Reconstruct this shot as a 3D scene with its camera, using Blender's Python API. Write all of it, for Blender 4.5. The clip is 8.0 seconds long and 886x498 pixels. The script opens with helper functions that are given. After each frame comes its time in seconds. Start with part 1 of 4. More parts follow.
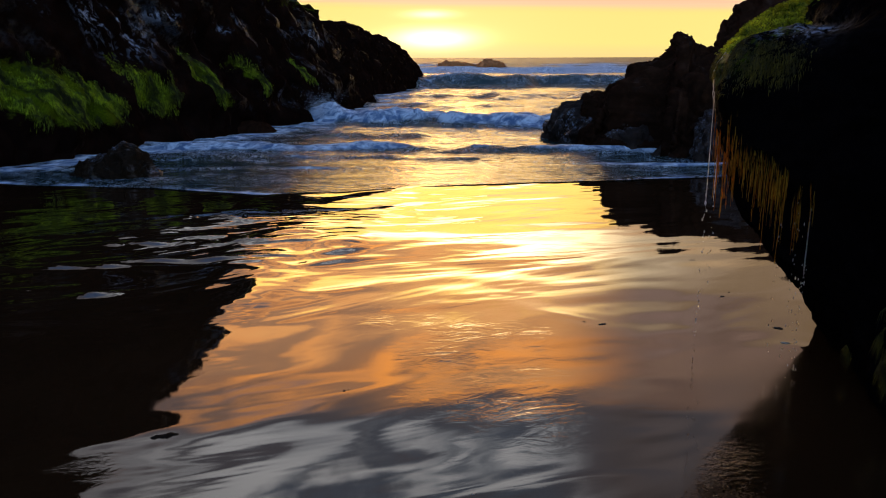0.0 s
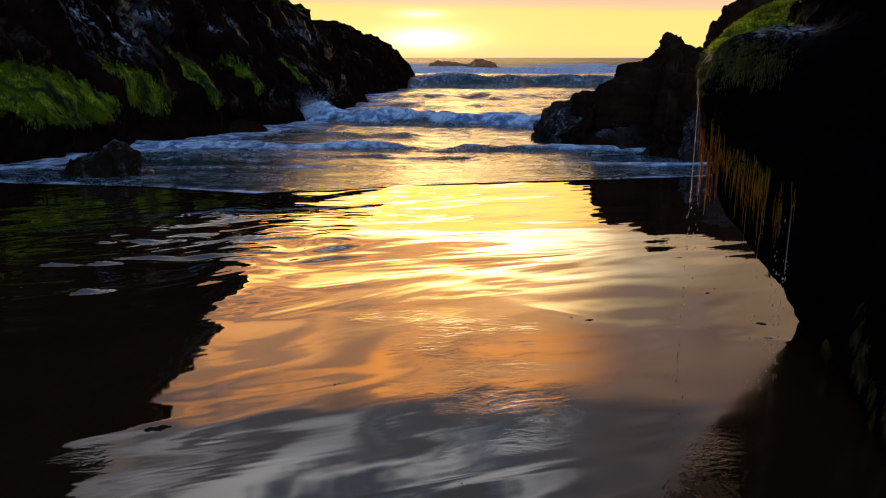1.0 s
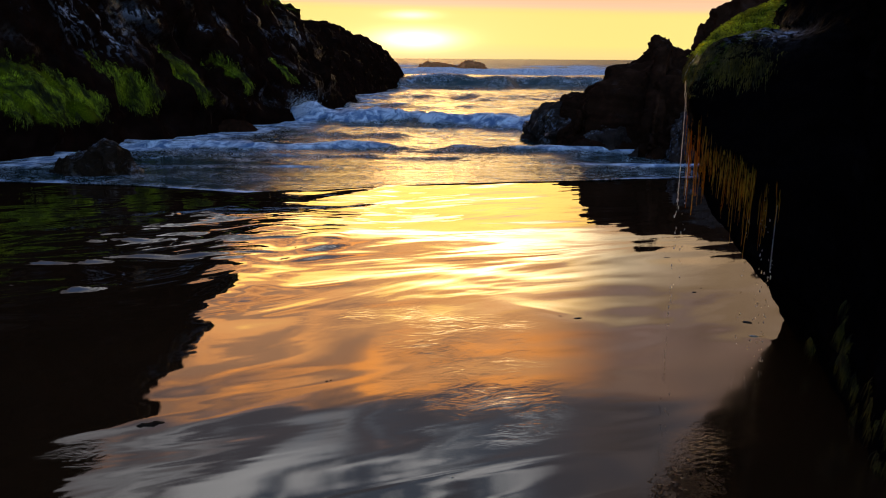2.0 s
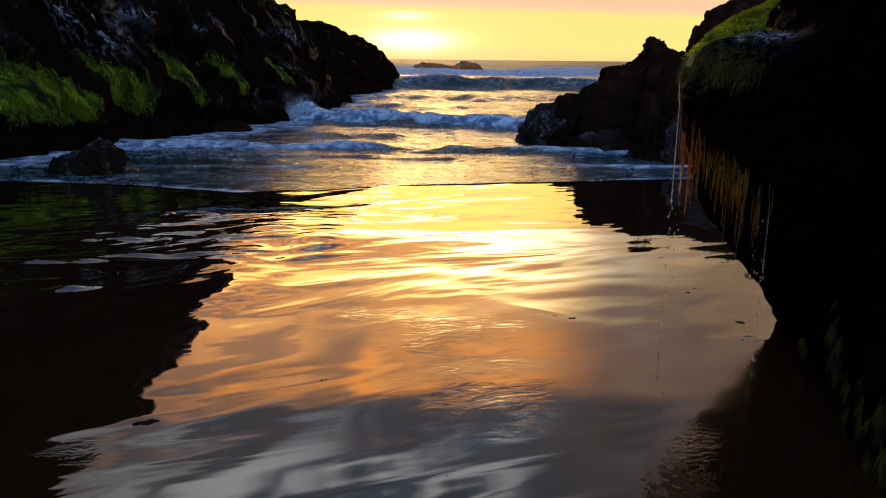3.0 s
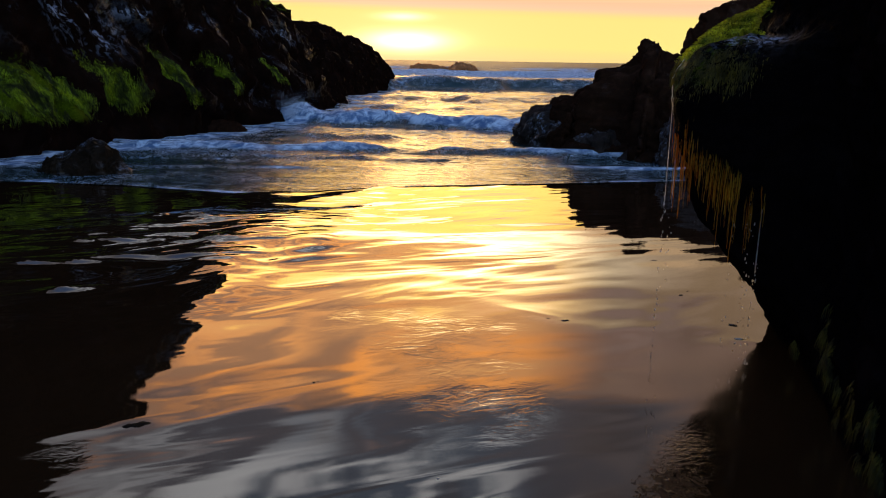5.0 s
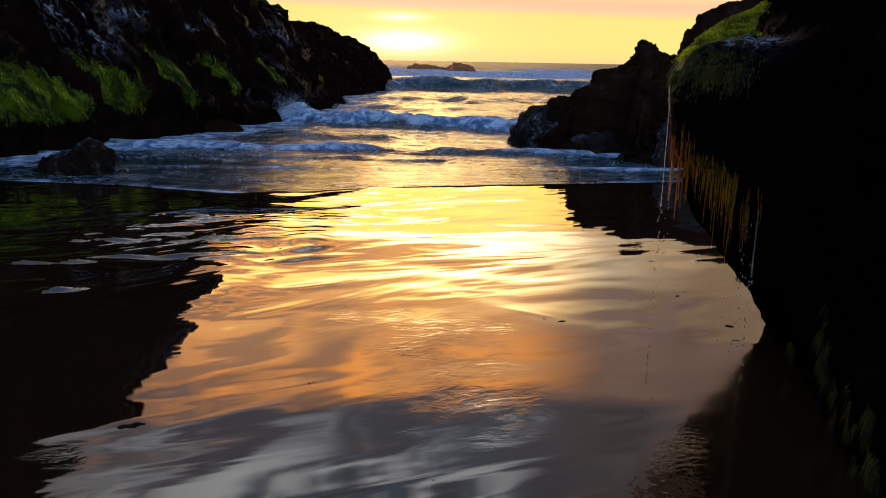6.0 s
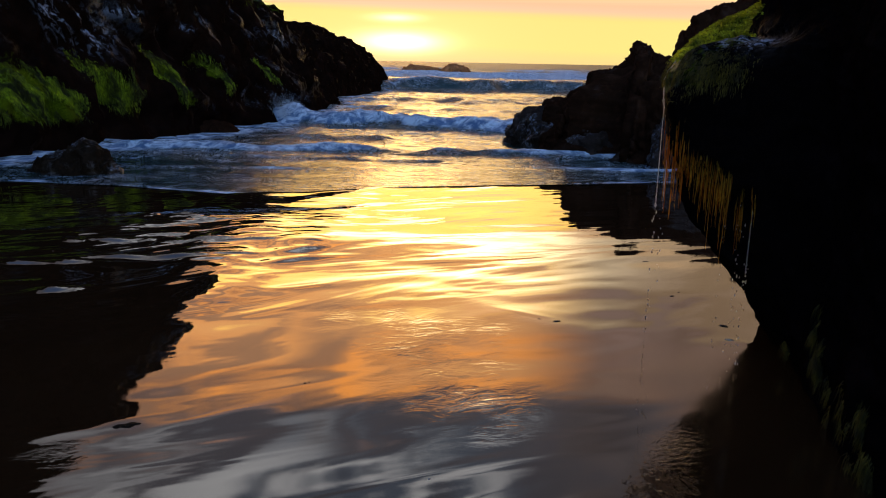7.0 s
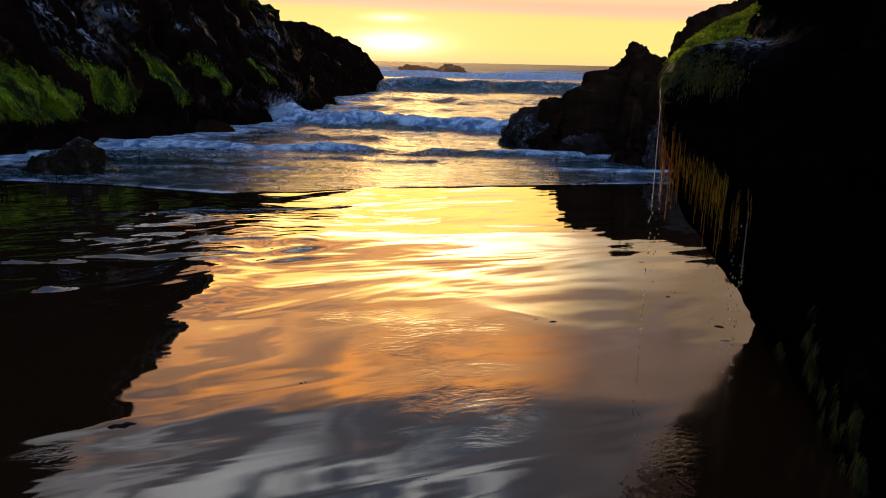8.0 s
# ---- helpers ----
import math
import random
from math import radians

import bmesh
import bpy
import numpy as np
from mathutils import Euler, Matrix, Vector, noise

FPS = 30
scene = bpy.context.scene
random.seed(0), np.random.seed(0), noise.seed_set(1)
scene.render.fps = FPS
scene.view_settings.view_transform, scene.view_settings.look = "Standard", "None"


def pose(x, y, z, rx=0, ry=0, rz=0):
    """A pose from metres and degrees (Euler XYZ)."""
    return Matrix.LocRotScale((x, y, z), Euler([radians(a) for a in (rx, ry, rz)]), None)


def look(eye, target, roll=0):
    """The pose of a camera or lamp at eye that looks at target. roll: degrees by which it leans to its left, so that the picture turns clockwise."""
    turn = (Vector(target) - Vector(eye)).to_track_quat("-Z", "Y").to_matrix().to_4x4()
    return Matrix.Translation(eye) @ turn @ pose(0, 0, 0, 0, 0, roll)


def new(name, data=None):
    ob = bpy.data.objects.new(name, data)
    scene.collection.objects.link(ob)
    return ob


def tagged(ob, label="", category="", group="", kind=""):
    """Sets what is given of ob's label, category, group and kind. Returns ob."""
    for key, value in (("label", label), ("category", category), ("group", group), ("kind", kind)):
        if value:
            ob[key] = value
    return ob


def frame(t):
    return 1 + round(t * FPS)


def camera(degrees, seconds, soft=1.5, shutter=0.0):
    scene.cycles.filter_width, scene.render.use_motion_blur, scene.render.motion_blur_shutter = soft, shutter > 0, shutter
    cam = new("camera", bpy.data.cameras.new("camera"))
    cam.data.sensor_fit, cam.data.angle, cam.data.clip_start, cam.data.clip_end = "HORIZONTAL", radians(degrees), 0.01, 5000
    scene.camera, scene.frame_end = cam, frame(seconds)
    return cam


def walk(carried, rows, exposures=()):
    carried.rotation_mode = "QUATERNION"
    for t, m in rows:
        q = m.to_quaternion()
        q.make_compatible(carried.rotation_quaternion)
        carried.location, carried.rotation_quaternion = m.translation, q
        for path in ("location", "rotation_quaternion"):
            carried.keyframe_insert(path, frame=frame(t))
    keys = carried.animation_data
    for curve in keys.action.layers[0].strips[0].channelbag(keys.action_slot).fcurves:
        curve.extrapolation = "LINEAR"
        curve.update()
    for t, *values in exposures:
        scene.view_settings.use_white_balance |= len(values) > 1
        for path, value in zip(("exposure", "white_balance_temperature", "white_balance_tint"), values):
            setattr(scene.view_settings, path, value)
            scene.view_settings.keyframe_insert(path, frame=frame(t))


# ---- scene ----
cam = camera(60.0, 8.0, soft=1.1)
PATH = [
    (0, (0.001, 0.135, 1.603), (-0.075, 2.074, 1.119), -0.2),
    (0.5, (0.006, 0.1, 1.602), (-0.057, 2.039, 1.118), -0.1),
    (1, (0.015, 0.065, 1.6), (-0.039, 2.004, 1.116), 0.0),
    (1.5, (0.007, 0.037, 1.599), (-0.031, 1.977, 1.116), 0.2),
    (3, (0.005, 0.001, 1.596), (-0.007, 1.943, 1.116), 0.6),
    (3.5, (0.006, -0.005, 1.601), (-0.002, 1.937, 1.122), 0.7),
    (4, (0.009, 0.001, 1.603), (0.004, 1.943, 1.124), 0.7),
    (4.5, (0.013, 0.002, 1.603), (0.011, 1.944, 1.125), 0.8),
    (6, (0.022, 0.015, 1.601), (0.03, 1.957, 1.125), 1.0),
    (6.5, (0.021, 0.009, 1.598), (0.035, 1.952, 1.124), 1.1),
    (7, (0.022, 0.005, 1.599), (0.042, 1.948, 1.125), 1.1),
    (7.5, (0.02, 0.007, 1.598), (0.046, 1.95, 1.125), 1.2),
    (8, (0.016, 0.007, 1.598), (0.048, 1.95, 1.125), 1.3),
]
walk(cam, [(t, look(e, a, r)) for t, e, a, r in PATH], [(0, 0.08, 6850, 17), (8, 0.08, 6850, 17)])

# ---- sun, sky ----
SUN_AZ, SUN_EL = -2.8, 1.5          # degrees, azimuth from straight ahead (+y), to the right positive

sun_data = bpy.data.lights.new("sun", "SUN")
sun_data.energy, sun_data.angle, sun_data.color = 0.12, radians(9.0), (1.0, 0.48, 0.14)
sun = new("sun", sun_data)
sun_dir = Vector((math.sin(radians(SUN_AZ)) * math.cos(radians(SUN_EL + 1.5)), math.cos(radians(SUN_AZ)) * math.cos(radians(SUN_EL + 1.5)), math.sin(radians(SUN_EL + 1.5))))
sun.matrix_basis = look(sun_dir * 200, (0, 0, 0))


class Net:
    """Small helper to write node trees."""

    def __init__(self, tree):
        self.t = tree

    def node(self, kind, **props):
        n = self.t.nodes.new(kind)
        for k, v in props.items():
            setattr(n, k, v)
        return n

    def put(self, sock, v):
        if isinstance(v, bpy.types.NodeSocket):
            self.t.links.new(v, sock)
        elif v is not None:
            if sock.type == "RGBA" and len(v) == 3:
                v = (*v, 1)
            sock.default_value = v

    def math(self, op, a, b=None, c=None, clamp=False):
        n = self.node("ShaderNodeMath", operation=op, use_clamp=clamp)
        for i, v in enumerate((a, b, c)):
            if v is not None:
                self.put(n.inputs[i], v)
        return n.outputs[0]

    def mix(self, f, a, b, blend="MIX"):
        n = self.node("ShaderNodeMix", data_type="RGBA", blend_type=blend)
        self.put(n.inputs[0], f)
        self.put(n.inputs[6], a)
        self.put(n.inputs[7], b)
        return n.outputs[2]

    def noise(self, vec, scale, detail=4, rough=0.55, dist=0.0):
        n = self.node("ShaderNodeTexNoise")
        self.put(n.inputs["Vector"], vec)
        n.inputs["Scale"].default_value, n.inputs["Detail"].default_value = scale, detail
        n.inputs["Roughness"].default_value, n.inputs["Distortion"].default_value = rough, dist
        return n.outputs["Fac"]

    def ramp(self, f, *stops):
        n = self.node("ShaderNodeValToRGB")
        self.put(n.inputs[0], f)
        e = n.color_ramp.elements
        while len(e) < len(stops):
            e.new(0.5)
        for s, (p, c) in zip(e, stops):
            s.position = p
            s.color = (*c, 1) if isinstance(c, tuple) else (c, c, c, 1)
        return n.outputs[0]

    def step(self, v, a, b):
        n = self.node("ShaderNodeMapRange", interpolation_type="SMOOTHSTEP")
        self.put(n.inputs[0], v)
        n.inputs[1].default_value, n.inputs[2].default_value = a, b
        return n.outputs[0]

    def vec(self, x, y, z):
        n = self.node("ShaderNodeCombineXYZ")
        for i, v in enumerate((x, y, z)):
            self.put(n.inputs[i], v)
        return n.outputs[0]

    def split(self, v):
        n = self.node("ShaderNodeSeparateXYZ")
        self.put(n.inputs[0], v)
        return n.outputs

    def scaled(self, v, s, rot=(0, 0, 0)):
        if any(rot):
            r = self.node("ShaderNodeMapping")
            self.put(r.inputs[0], v)
            r.inputs["Rotation"].default_value = [radians(a) for a in rot]
            v = r.outputs[0]
        n = self.node("ShaderNodeMapping")
        self.put(n.inputs[0], v)
        n.inputs["Scale"].default_value = s
        return n.outputs[0]


def build_sky():
    world = bpy.data.worlds.new("evening_sky")
    scene.world = world
    world.use_nodes = True
    world.node_tree.nodes.clear()
    n = Net(world.node_tree)
    way = n.node("ShaderNodeTexCoord").outputs["Generated"]
    x, y, z = n.split(way)
    deg = 57.29578
    el = n.math("MULTIPLY", n.math("ARCSINE", z), deg)
    az = n.math("MULTIPLY", n.math("ARCTAN2", x, y), deg)
    off = n.math("SUBTRACT", az, SUN_AZ)
    aoff = n.math("ABSOLUTE", off)
    # clear dusk sky
    sky = n.node("ShaderNodeTexSky", sky_type="NISHITA", sun_disc=False)
    sky.sun_elevation, sky.sun_rotation = radians(SUN_EL), radians(SUN_AZ)
    clear = n.mix(1.0, sky.outputs[0], SKY_GAIN, "MULTIPLY")
    # warp for uneven cloud edges
    sh = n.math("ADD", el, n.math("MULTIPLY", az, 0.22))
    cv = n.vec(n.math("MULTIPLY", az, 0.03), n.math("MULTIPLY", sh, 0.15), 0.0)
    w1 = n.math("SUBTRACT", n.noise(cv, 1.7, 7, 0.6, 1.1), 0.5)
    w2 = n.math("SUBTRACT", n.noise(n.vec(n.math("MULTIPLY", az, 0.02), n.math("MULTIPLY", el, 0.4), 3.0), 1.5, 3, 0.5), 0.5)
    tilt = n.math("MULTIPLY", off, 0.02)
    e2 = n.math("ADD", n.math("ADD", el, tilt), n.math("MULTIPLY", w1, n.math("MULTIPLY", n.step(el, 8.0, 25.0), 10.0)))
    e2 = n.math("ADD", e2, n.math("MULTIPLY", w2, 0.7))
    # glowing cloud decks above the sea, by height above the horizon
    deck = n.ramp(n.math("DIVIDE", e2, 45.0), *[(h / 45.0, c) for h, c in DECKS])
    gain = n.ramp(n.math("DIVIDE", e2, 45.0), *[(h / 45.0, g / 4.0) for h, g in GAINS])
    deck = n.mix(1.0, deck, n.math("MULTIPLY", gain, 4.0), "MULTIPLY")
    # away from the sun the decks turn grey and dim
    side = n.math("MULTIPLY", n.step(n.math("ADD", aoff, n.math("MULTIPLY", off, 0.35)), 8.0, 22.0), n.step(el, 5.0, 15.0))
    side = n.math("MAXIMUM", side, n.step(aoff, 30.0, 90.0))
    grey = n.mix(1.0, (0.28, 0.235, 0.23), n.math("ADD", n.math("MULTIPLY", w1, 2.2), 0.72), "MULTIPLY")
    deck = n.mix(n.math("MULTIPLY", side, 0.92), deck, grey)
    # torn grey streaks of cloud across the glowing decks
    st = n.noise(n.vec(n.math("MULTIPLY", az, 0.05), n.math("MULTIPLY", sh, 0.26), 7.0), 1.4, 9, 0.62, 0.35)
    torn = n.math("MULTIPLY", n.step(st, 0.43, 0.60), n.step(el, 17.5, 20.0))
    deck = n.mix(n.math("MULTIPLY", torn, n.math("ADD", 0.72, n.math("MULTIPLY", n.step(el, 20.0, 25.0), 0.18))), deck, n.mix(n.step(el, 22.0, 27.0), (0.50, 0.33, 0.24), (0.17, 0.17, 0.20)))
    # bright bluish breaks high up
    brk = n.step(n.math("ADD", n.math("SUBTRACT", w1, n.math("MULTIPLY", off, 0.007)), n.math("MULTIPLY", n.math("SUBTRACT", 0.5, st), 1.2)), 0.03, 0.22)
    brk = n.math("MULTIPLY", brk, n.math("MULTIPLY", n.step(el, 26.0, 29.0), n.math("SUBTRACT", 1.0, n.step(el, 44.0, 60.0))))
    deck = n.mix(n.math("MULTIPLY", brk, n.math("SUBTRACT", 1.0, side)), deck, BREAK)
    # the veiled sun: two flat glowing openings in the haze
    def glow(a0, e0, ra, re):
        da = n.math("DIVIDE", n.math("SUBTRACT", az, a0), ra)
        de = n.math("DIVIDE", n.math("SUBTRACT", el, e0), re)
        r2 = n.math("ADD", n.math("MULTIPLY", da, da), n.math("MULTIPLY", de, de))
        return n.math("EXPONENT", n.math("MULTIPLY", r2, -1.0))
    g = n.math("ADD", n.math("MULTIPLY", glow(SUN_AZ, 1.35, 2.6, 0.62), 2.0), n.math("MULTIPLY", glow(SUN_AZ - 0.3, 3.0, 1.5, 0.25), 1.0))
    g = n.math("ADD", g, n.math("MULTIPLY", glow(SUN_AZ, 1.0, 7.0, 3.0), 0.12))
    g = n.math("ADD", g, n.math("MULTIPLY", n.math("MULTIPLY", glow(SUN_AZ + 3.0, 14.6, 9.0, 2.1), n.math("ADD", n.math("MULTIPLY", w1, 2.5), 1.0)), 4.6))
    lit = n.mix(1.0, deck, n.mix(1.0, (1.0, 0.86, 0.55), g, "MULTIPLY"), "ADD")
    # decks in front, clear sky overhead and behind
    cover = n.math("MULTIPLY", n.math("SUBTRACT", 1.0, n.step(aoff, 60.0, 120.0)), n.math("SUBTRACT", 1.0, n.step(el, 38.0, 62.0)))
    col = n.mix(cover, clear, lit)
    bg = n.node("ShaderNodeBackground")
    n.put(bg.inputs[0], col)
    bg.inputs[1].default_value = 1.0
    out = n.node("ShaderNodeOutputWorld")
    n.t.links.new(bg.outputs[0], out.inputs[0])


SKY_GAIN = (0.45, 0.66, 1.10)
BREAK = (1.15, 1.22, 1.24)
DECKS = [(0.0, (1.0, 0.72, 0.30)), (1.2, (1.0, 0.84, 0.26)), (3.45, (1.0, 0.80, 0.25)), (3.75, (1.0, 0.66, 0.42)), (7.5, (1.0, 0.60, 0.15)),
         (11.0, (1.0, 0.60, 0.12)), (12.2, (1.0, 0.54, 0.20)), (14.0, (1.0, 0.60, 0.14)), (18.0, (1.0, 0.58, 0.14)), (18.8, (1.0, 0.49, 0.17)), (20.5, (1.0, 0.45, 0.15)),
         (22.5, (1.0, 0.38, 0.08)), (24.8, (0.95, 0.42, 0.16)), (26.2, (0.55, 0.50, 0.54)), (28.0, (0.42, 0.54, 0.72)), (45.0, (0.40, 0.52, 0.72))]
GAINS = [(0.0, 0.95), (3.2, 1.0), (4.2, 0.9), (8.0, 2.0), (10.6, 2.5), (11.4, 1.9), (12.8, 2.0), (13.8, 2.8), (17.9, 3.0), (18.6, 1.8), (20.5, 2.0), (22.5, 2.7), (24.8, 1.5), (26.5, 0.42), (31.0, 0.48), (45.0, 0.4)]
build_sky()


# ---- noise on arrays ----
_rng = np.random.RandomState(7)
_perm = np.concatenate([_rng.permutation(256)] * 3)
_grad = _rng.normal(size=(256, 3))
_grad /= np.linalg.norm(_grad, axis=1)[:, None]


def gnoise(p):
    """Gradient noise, about -0.7 to 0.7, at points p (..., 3)."""
    i = np.floor(p).astype(np.int64)
    f = p - i
    u = f * f * f * (f * (f * 6 - 15) + 10)
    i &= 255
    out = 0.0
    for dx in (0, 1):
        for dy in (0, 1):
            for dz in (0, 1):
                h = _perm[_perm[_perm[i[..., 0] + dx] + i[..., 1] + dy] + i[..., 2] + dz]
                g = _grad[h]
                d = g[..., 0] * (f[..., 0] - dx) + g[..., 1] * (f[..., 1] - dy) + g[..., 2] * (f[..., 2] - dz)
                w = (u[..., 0] if dx else 1 - u[..., 0]) * (u[..., 1] if dy else 1 - u[..., 1]) * (u[..., 2] if dz else 1 - u[..., 2])
                out = out + w * d
    return out


def fbm(p, octaves=5, gain=0.5, ridged=False):
    out, amp, q = 0.0, 1.0, np.array(p, float)
    for k in range(octaves):
        v = gnoise(q)
        out = out + amp * ((0.35 - np.abs(v)) * 1.6 if ridged else v)
        q = q * 2.03 + 17.3
        amp *= gain
    return out


def smooth(x, a, b):
    t = np.clip((x - a) / (b - a), 0, 1)
    return t * t * (3 - 2 * t)


def curve(x, xs, ys):
    """Smooth interpolation through knots: linear, then softened."""
    xs, ys = np.array(xs, float), np.array(ys, float)
    w = (xs[-1] - xs[0]) / len(xs) * 0.22
    return sum(np.interp(x + d * w, xs, ys) for d in (-1, -0.5, 0, 0.5, 1)) / 5


# ---- meshes ----
def grid_mesh(name, P, wrap=False, attrs=None):
    """A mesh from an (n, m, 3) grid of points."""
    n, m = P.shape[:2]
    idx = np.arange(n * m).reshape(n, m)
    if wrap:
        idx = np.concatenate([idx, idx[:, :1]], 1)
    a, b, c, d = idx[:-1, :-1], idx[1:, :-1], idx[1:, 1:], idx[:-1, 1:]
    quads = np.stack([a, b, c, d], -1).reshape(-1, 4)
    me = bpy.data.meshes.new(name)
    me.vertices.add(n * m)
    me.vertices.foreach_set("co", P.reshape(-1).astype(np.float32))
    me.loops.add(quads.size)
    me.loops.foreach_set("vertex_index", quads.reshape(-1).astype(np.int32))
    me.polygons.add(len(quads))
    me.polygons.foreach_set("loop_start", np.arange(0, quads.size, 4, dtype=np.int32))
    me.polygons.foreach_set("use_smooth", np.ones(len(quads), bool))
    me.update(calc_edges=True)
    for k, v in (attrs or {}).items():
        at = me.attributes.new(k, "FLOAT", "POINT")
        at.data.foreach_set("value", np.asarray(v, np.float32).reshape(-1))
    me.validate()
    return me


def raw_mesh(name, verts, faces, soft=True):
    me = bpy.data.meshes.new(name)
    me.from_pydata(verts, [], faces)
    if soft:
        me.polygons.foreach_set("use_smooth", np.ones(len(faces), bool))
    me.update()
    return me


def normals(P):
    du, dv = np.gradient(P, axis=0), np.gradient(P, axis=1)
    nn = np.cross(du, dv)
    return nn / np.maximum(np.linalg.norm(nn, axis=-1, keepdims=True), 1e-9)


def thing(name, me, mat, label, category, group="", kind=""):
    ob = new(name, me)
    if me is not None and mat:
        me.materials.append(mat)
    return tagged(ob, label, category, group, kind)


def part(name, me, mat, parent, label="", kind=""):
    ob = new(name, me)
    if mat and not me.materials:
        me.materials.append(mat)
    ob.parent = parent
    return tagged(ob, label, "", "", kind)


# ---- materials ----
def material(name):
    m = bpy.data.materials.new(name)
    m.use_nodes = True
    m.node_tree.nodes.clear()
    n = Net(m.node_tree)
    out = n.node("ShaderNodeOutputMaterial")
    return m, n, out


def principled(n, out, color, rough, bump=None, strength=0.3, dist=0.02, ior=1.5, **more):
    b = n.node("ShaderNodeBsdfPrincipled")
    n.put(b.inputs["Base Color"], color)
    n.put(b.inputs["Roughness"], rough)
    b.inputs["IOR"].default_value = ior
    if bump is not None:
        bp = n.node("ShaderNodeBump")
        n.put(bp.inputs["Strength"], strength)
        bp.inputs["Distance"].default_value = dist
        n.put(bp.inputs["Height"], bump)
        n.put(b.inputs["Normal"], bp.outputs[0])
        if "Coat Weight" in more:
            n.put(b.inputs["Coat Normal"], bp.outputs[0])
    for k, v in more.items():
        n.put(b.inputs[k], v)
    n.t.links.new(b.outputs[0], out.inputs[0])
    return b


def position(n):
    return n.node("ShaderNodeNewGeometry").outputs["Position"]


def attribute(n, name):
    return n.node("ShaderNodeAttribute", attribute_name=name).outputs["Fac"]


def rock_material(name, tint=(1, 1, 1), wet=0.35, scale=1.0, gloss=0.5, spec=0.02):
    """Dark wet basalt with moss where the mesh carries it."""
    m, n, out = material(name)
    p = position(n)
    big, mid, fine = n.noise(p, 1.3 * scale, 5, 0.6), n.noise(p, 6 * scale, 6, 0.65), n.noise(p, 40 * scale, 5, 0.7)
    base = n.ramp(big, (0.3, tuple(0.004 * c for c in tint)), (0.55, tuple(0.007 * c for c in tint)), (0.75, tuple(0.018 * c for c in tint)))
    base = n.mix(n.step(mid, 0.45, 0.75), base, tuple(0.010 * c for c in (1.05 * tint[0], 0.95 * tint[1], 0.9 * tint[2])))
    moss = attribute(n, "moss")
    mm = n.step(n.math("ADD", moss, n.math("MULTIPLY", n.math("SUBTRACT", mid, 0.5), 1.3)), 0.38, 0.66)
    green = n.ramp(fine, (0.3, (0.015, 0.03, 0.002)), (0.5, (0.06, 0.09, 0.004)), (0.7, (0.15, 0.19, 0.010)))
    green = n.mix(n.step(big, 0.4, 0.65), green, (0.07, 0.085, 0.006))
    # bluish-white sky highlights painted into the base colour as thin streaks
    streaks = n.math("MULTIPLY", attribute(n, "painted_glint"), n.step(n.noise(n.scaled(p, (3.0, 1.0, 3.0), (40, 0, 0)), 3.4 * scale, 5, 0.72, 0.5), 0.52, 0.60))
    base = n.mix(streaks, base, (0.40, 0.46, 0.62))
    col = n.mix(mm, base, green)
    wetness = n.step(n.noise(p, 3.1 * scale, 4, 0.6), 0.42, 0.62)
    rough = n.math("ADD", n.math("MULTIPLY", wetness, -wet), 0.85)
    rough = n.math("MAXIMUM", rough, n.math("MULTIPLY", mm, 0.9))
    sheen = n.math("MULTIPLY", attribute(n, "wet"), n.step(n.noise(p, 9.0 * scale, 4, 0.6), 0.38, 0.6))
    rough = n.math("SUBTRACT", rough, n.math("MULTIPLY", sheen, 0.5))
    h = n.math("ADD", n.math("MULTIPLY", mid, 1.0), n.math("MULTIPLY", fine, 0.35))
    principled(n, out, col, rough, h, 0.4, 0.05 / scale, **{"Specular IOR Level": n.math("ADD", n.math("ADD", spec, n.math("MULTIPLY", sheen, 0.9)), n.math("MULTIPLY", n.step(n.noise(p, 1.9 * scale, 5, 0.65), 0.56, 0.70), gloss))})
    return m


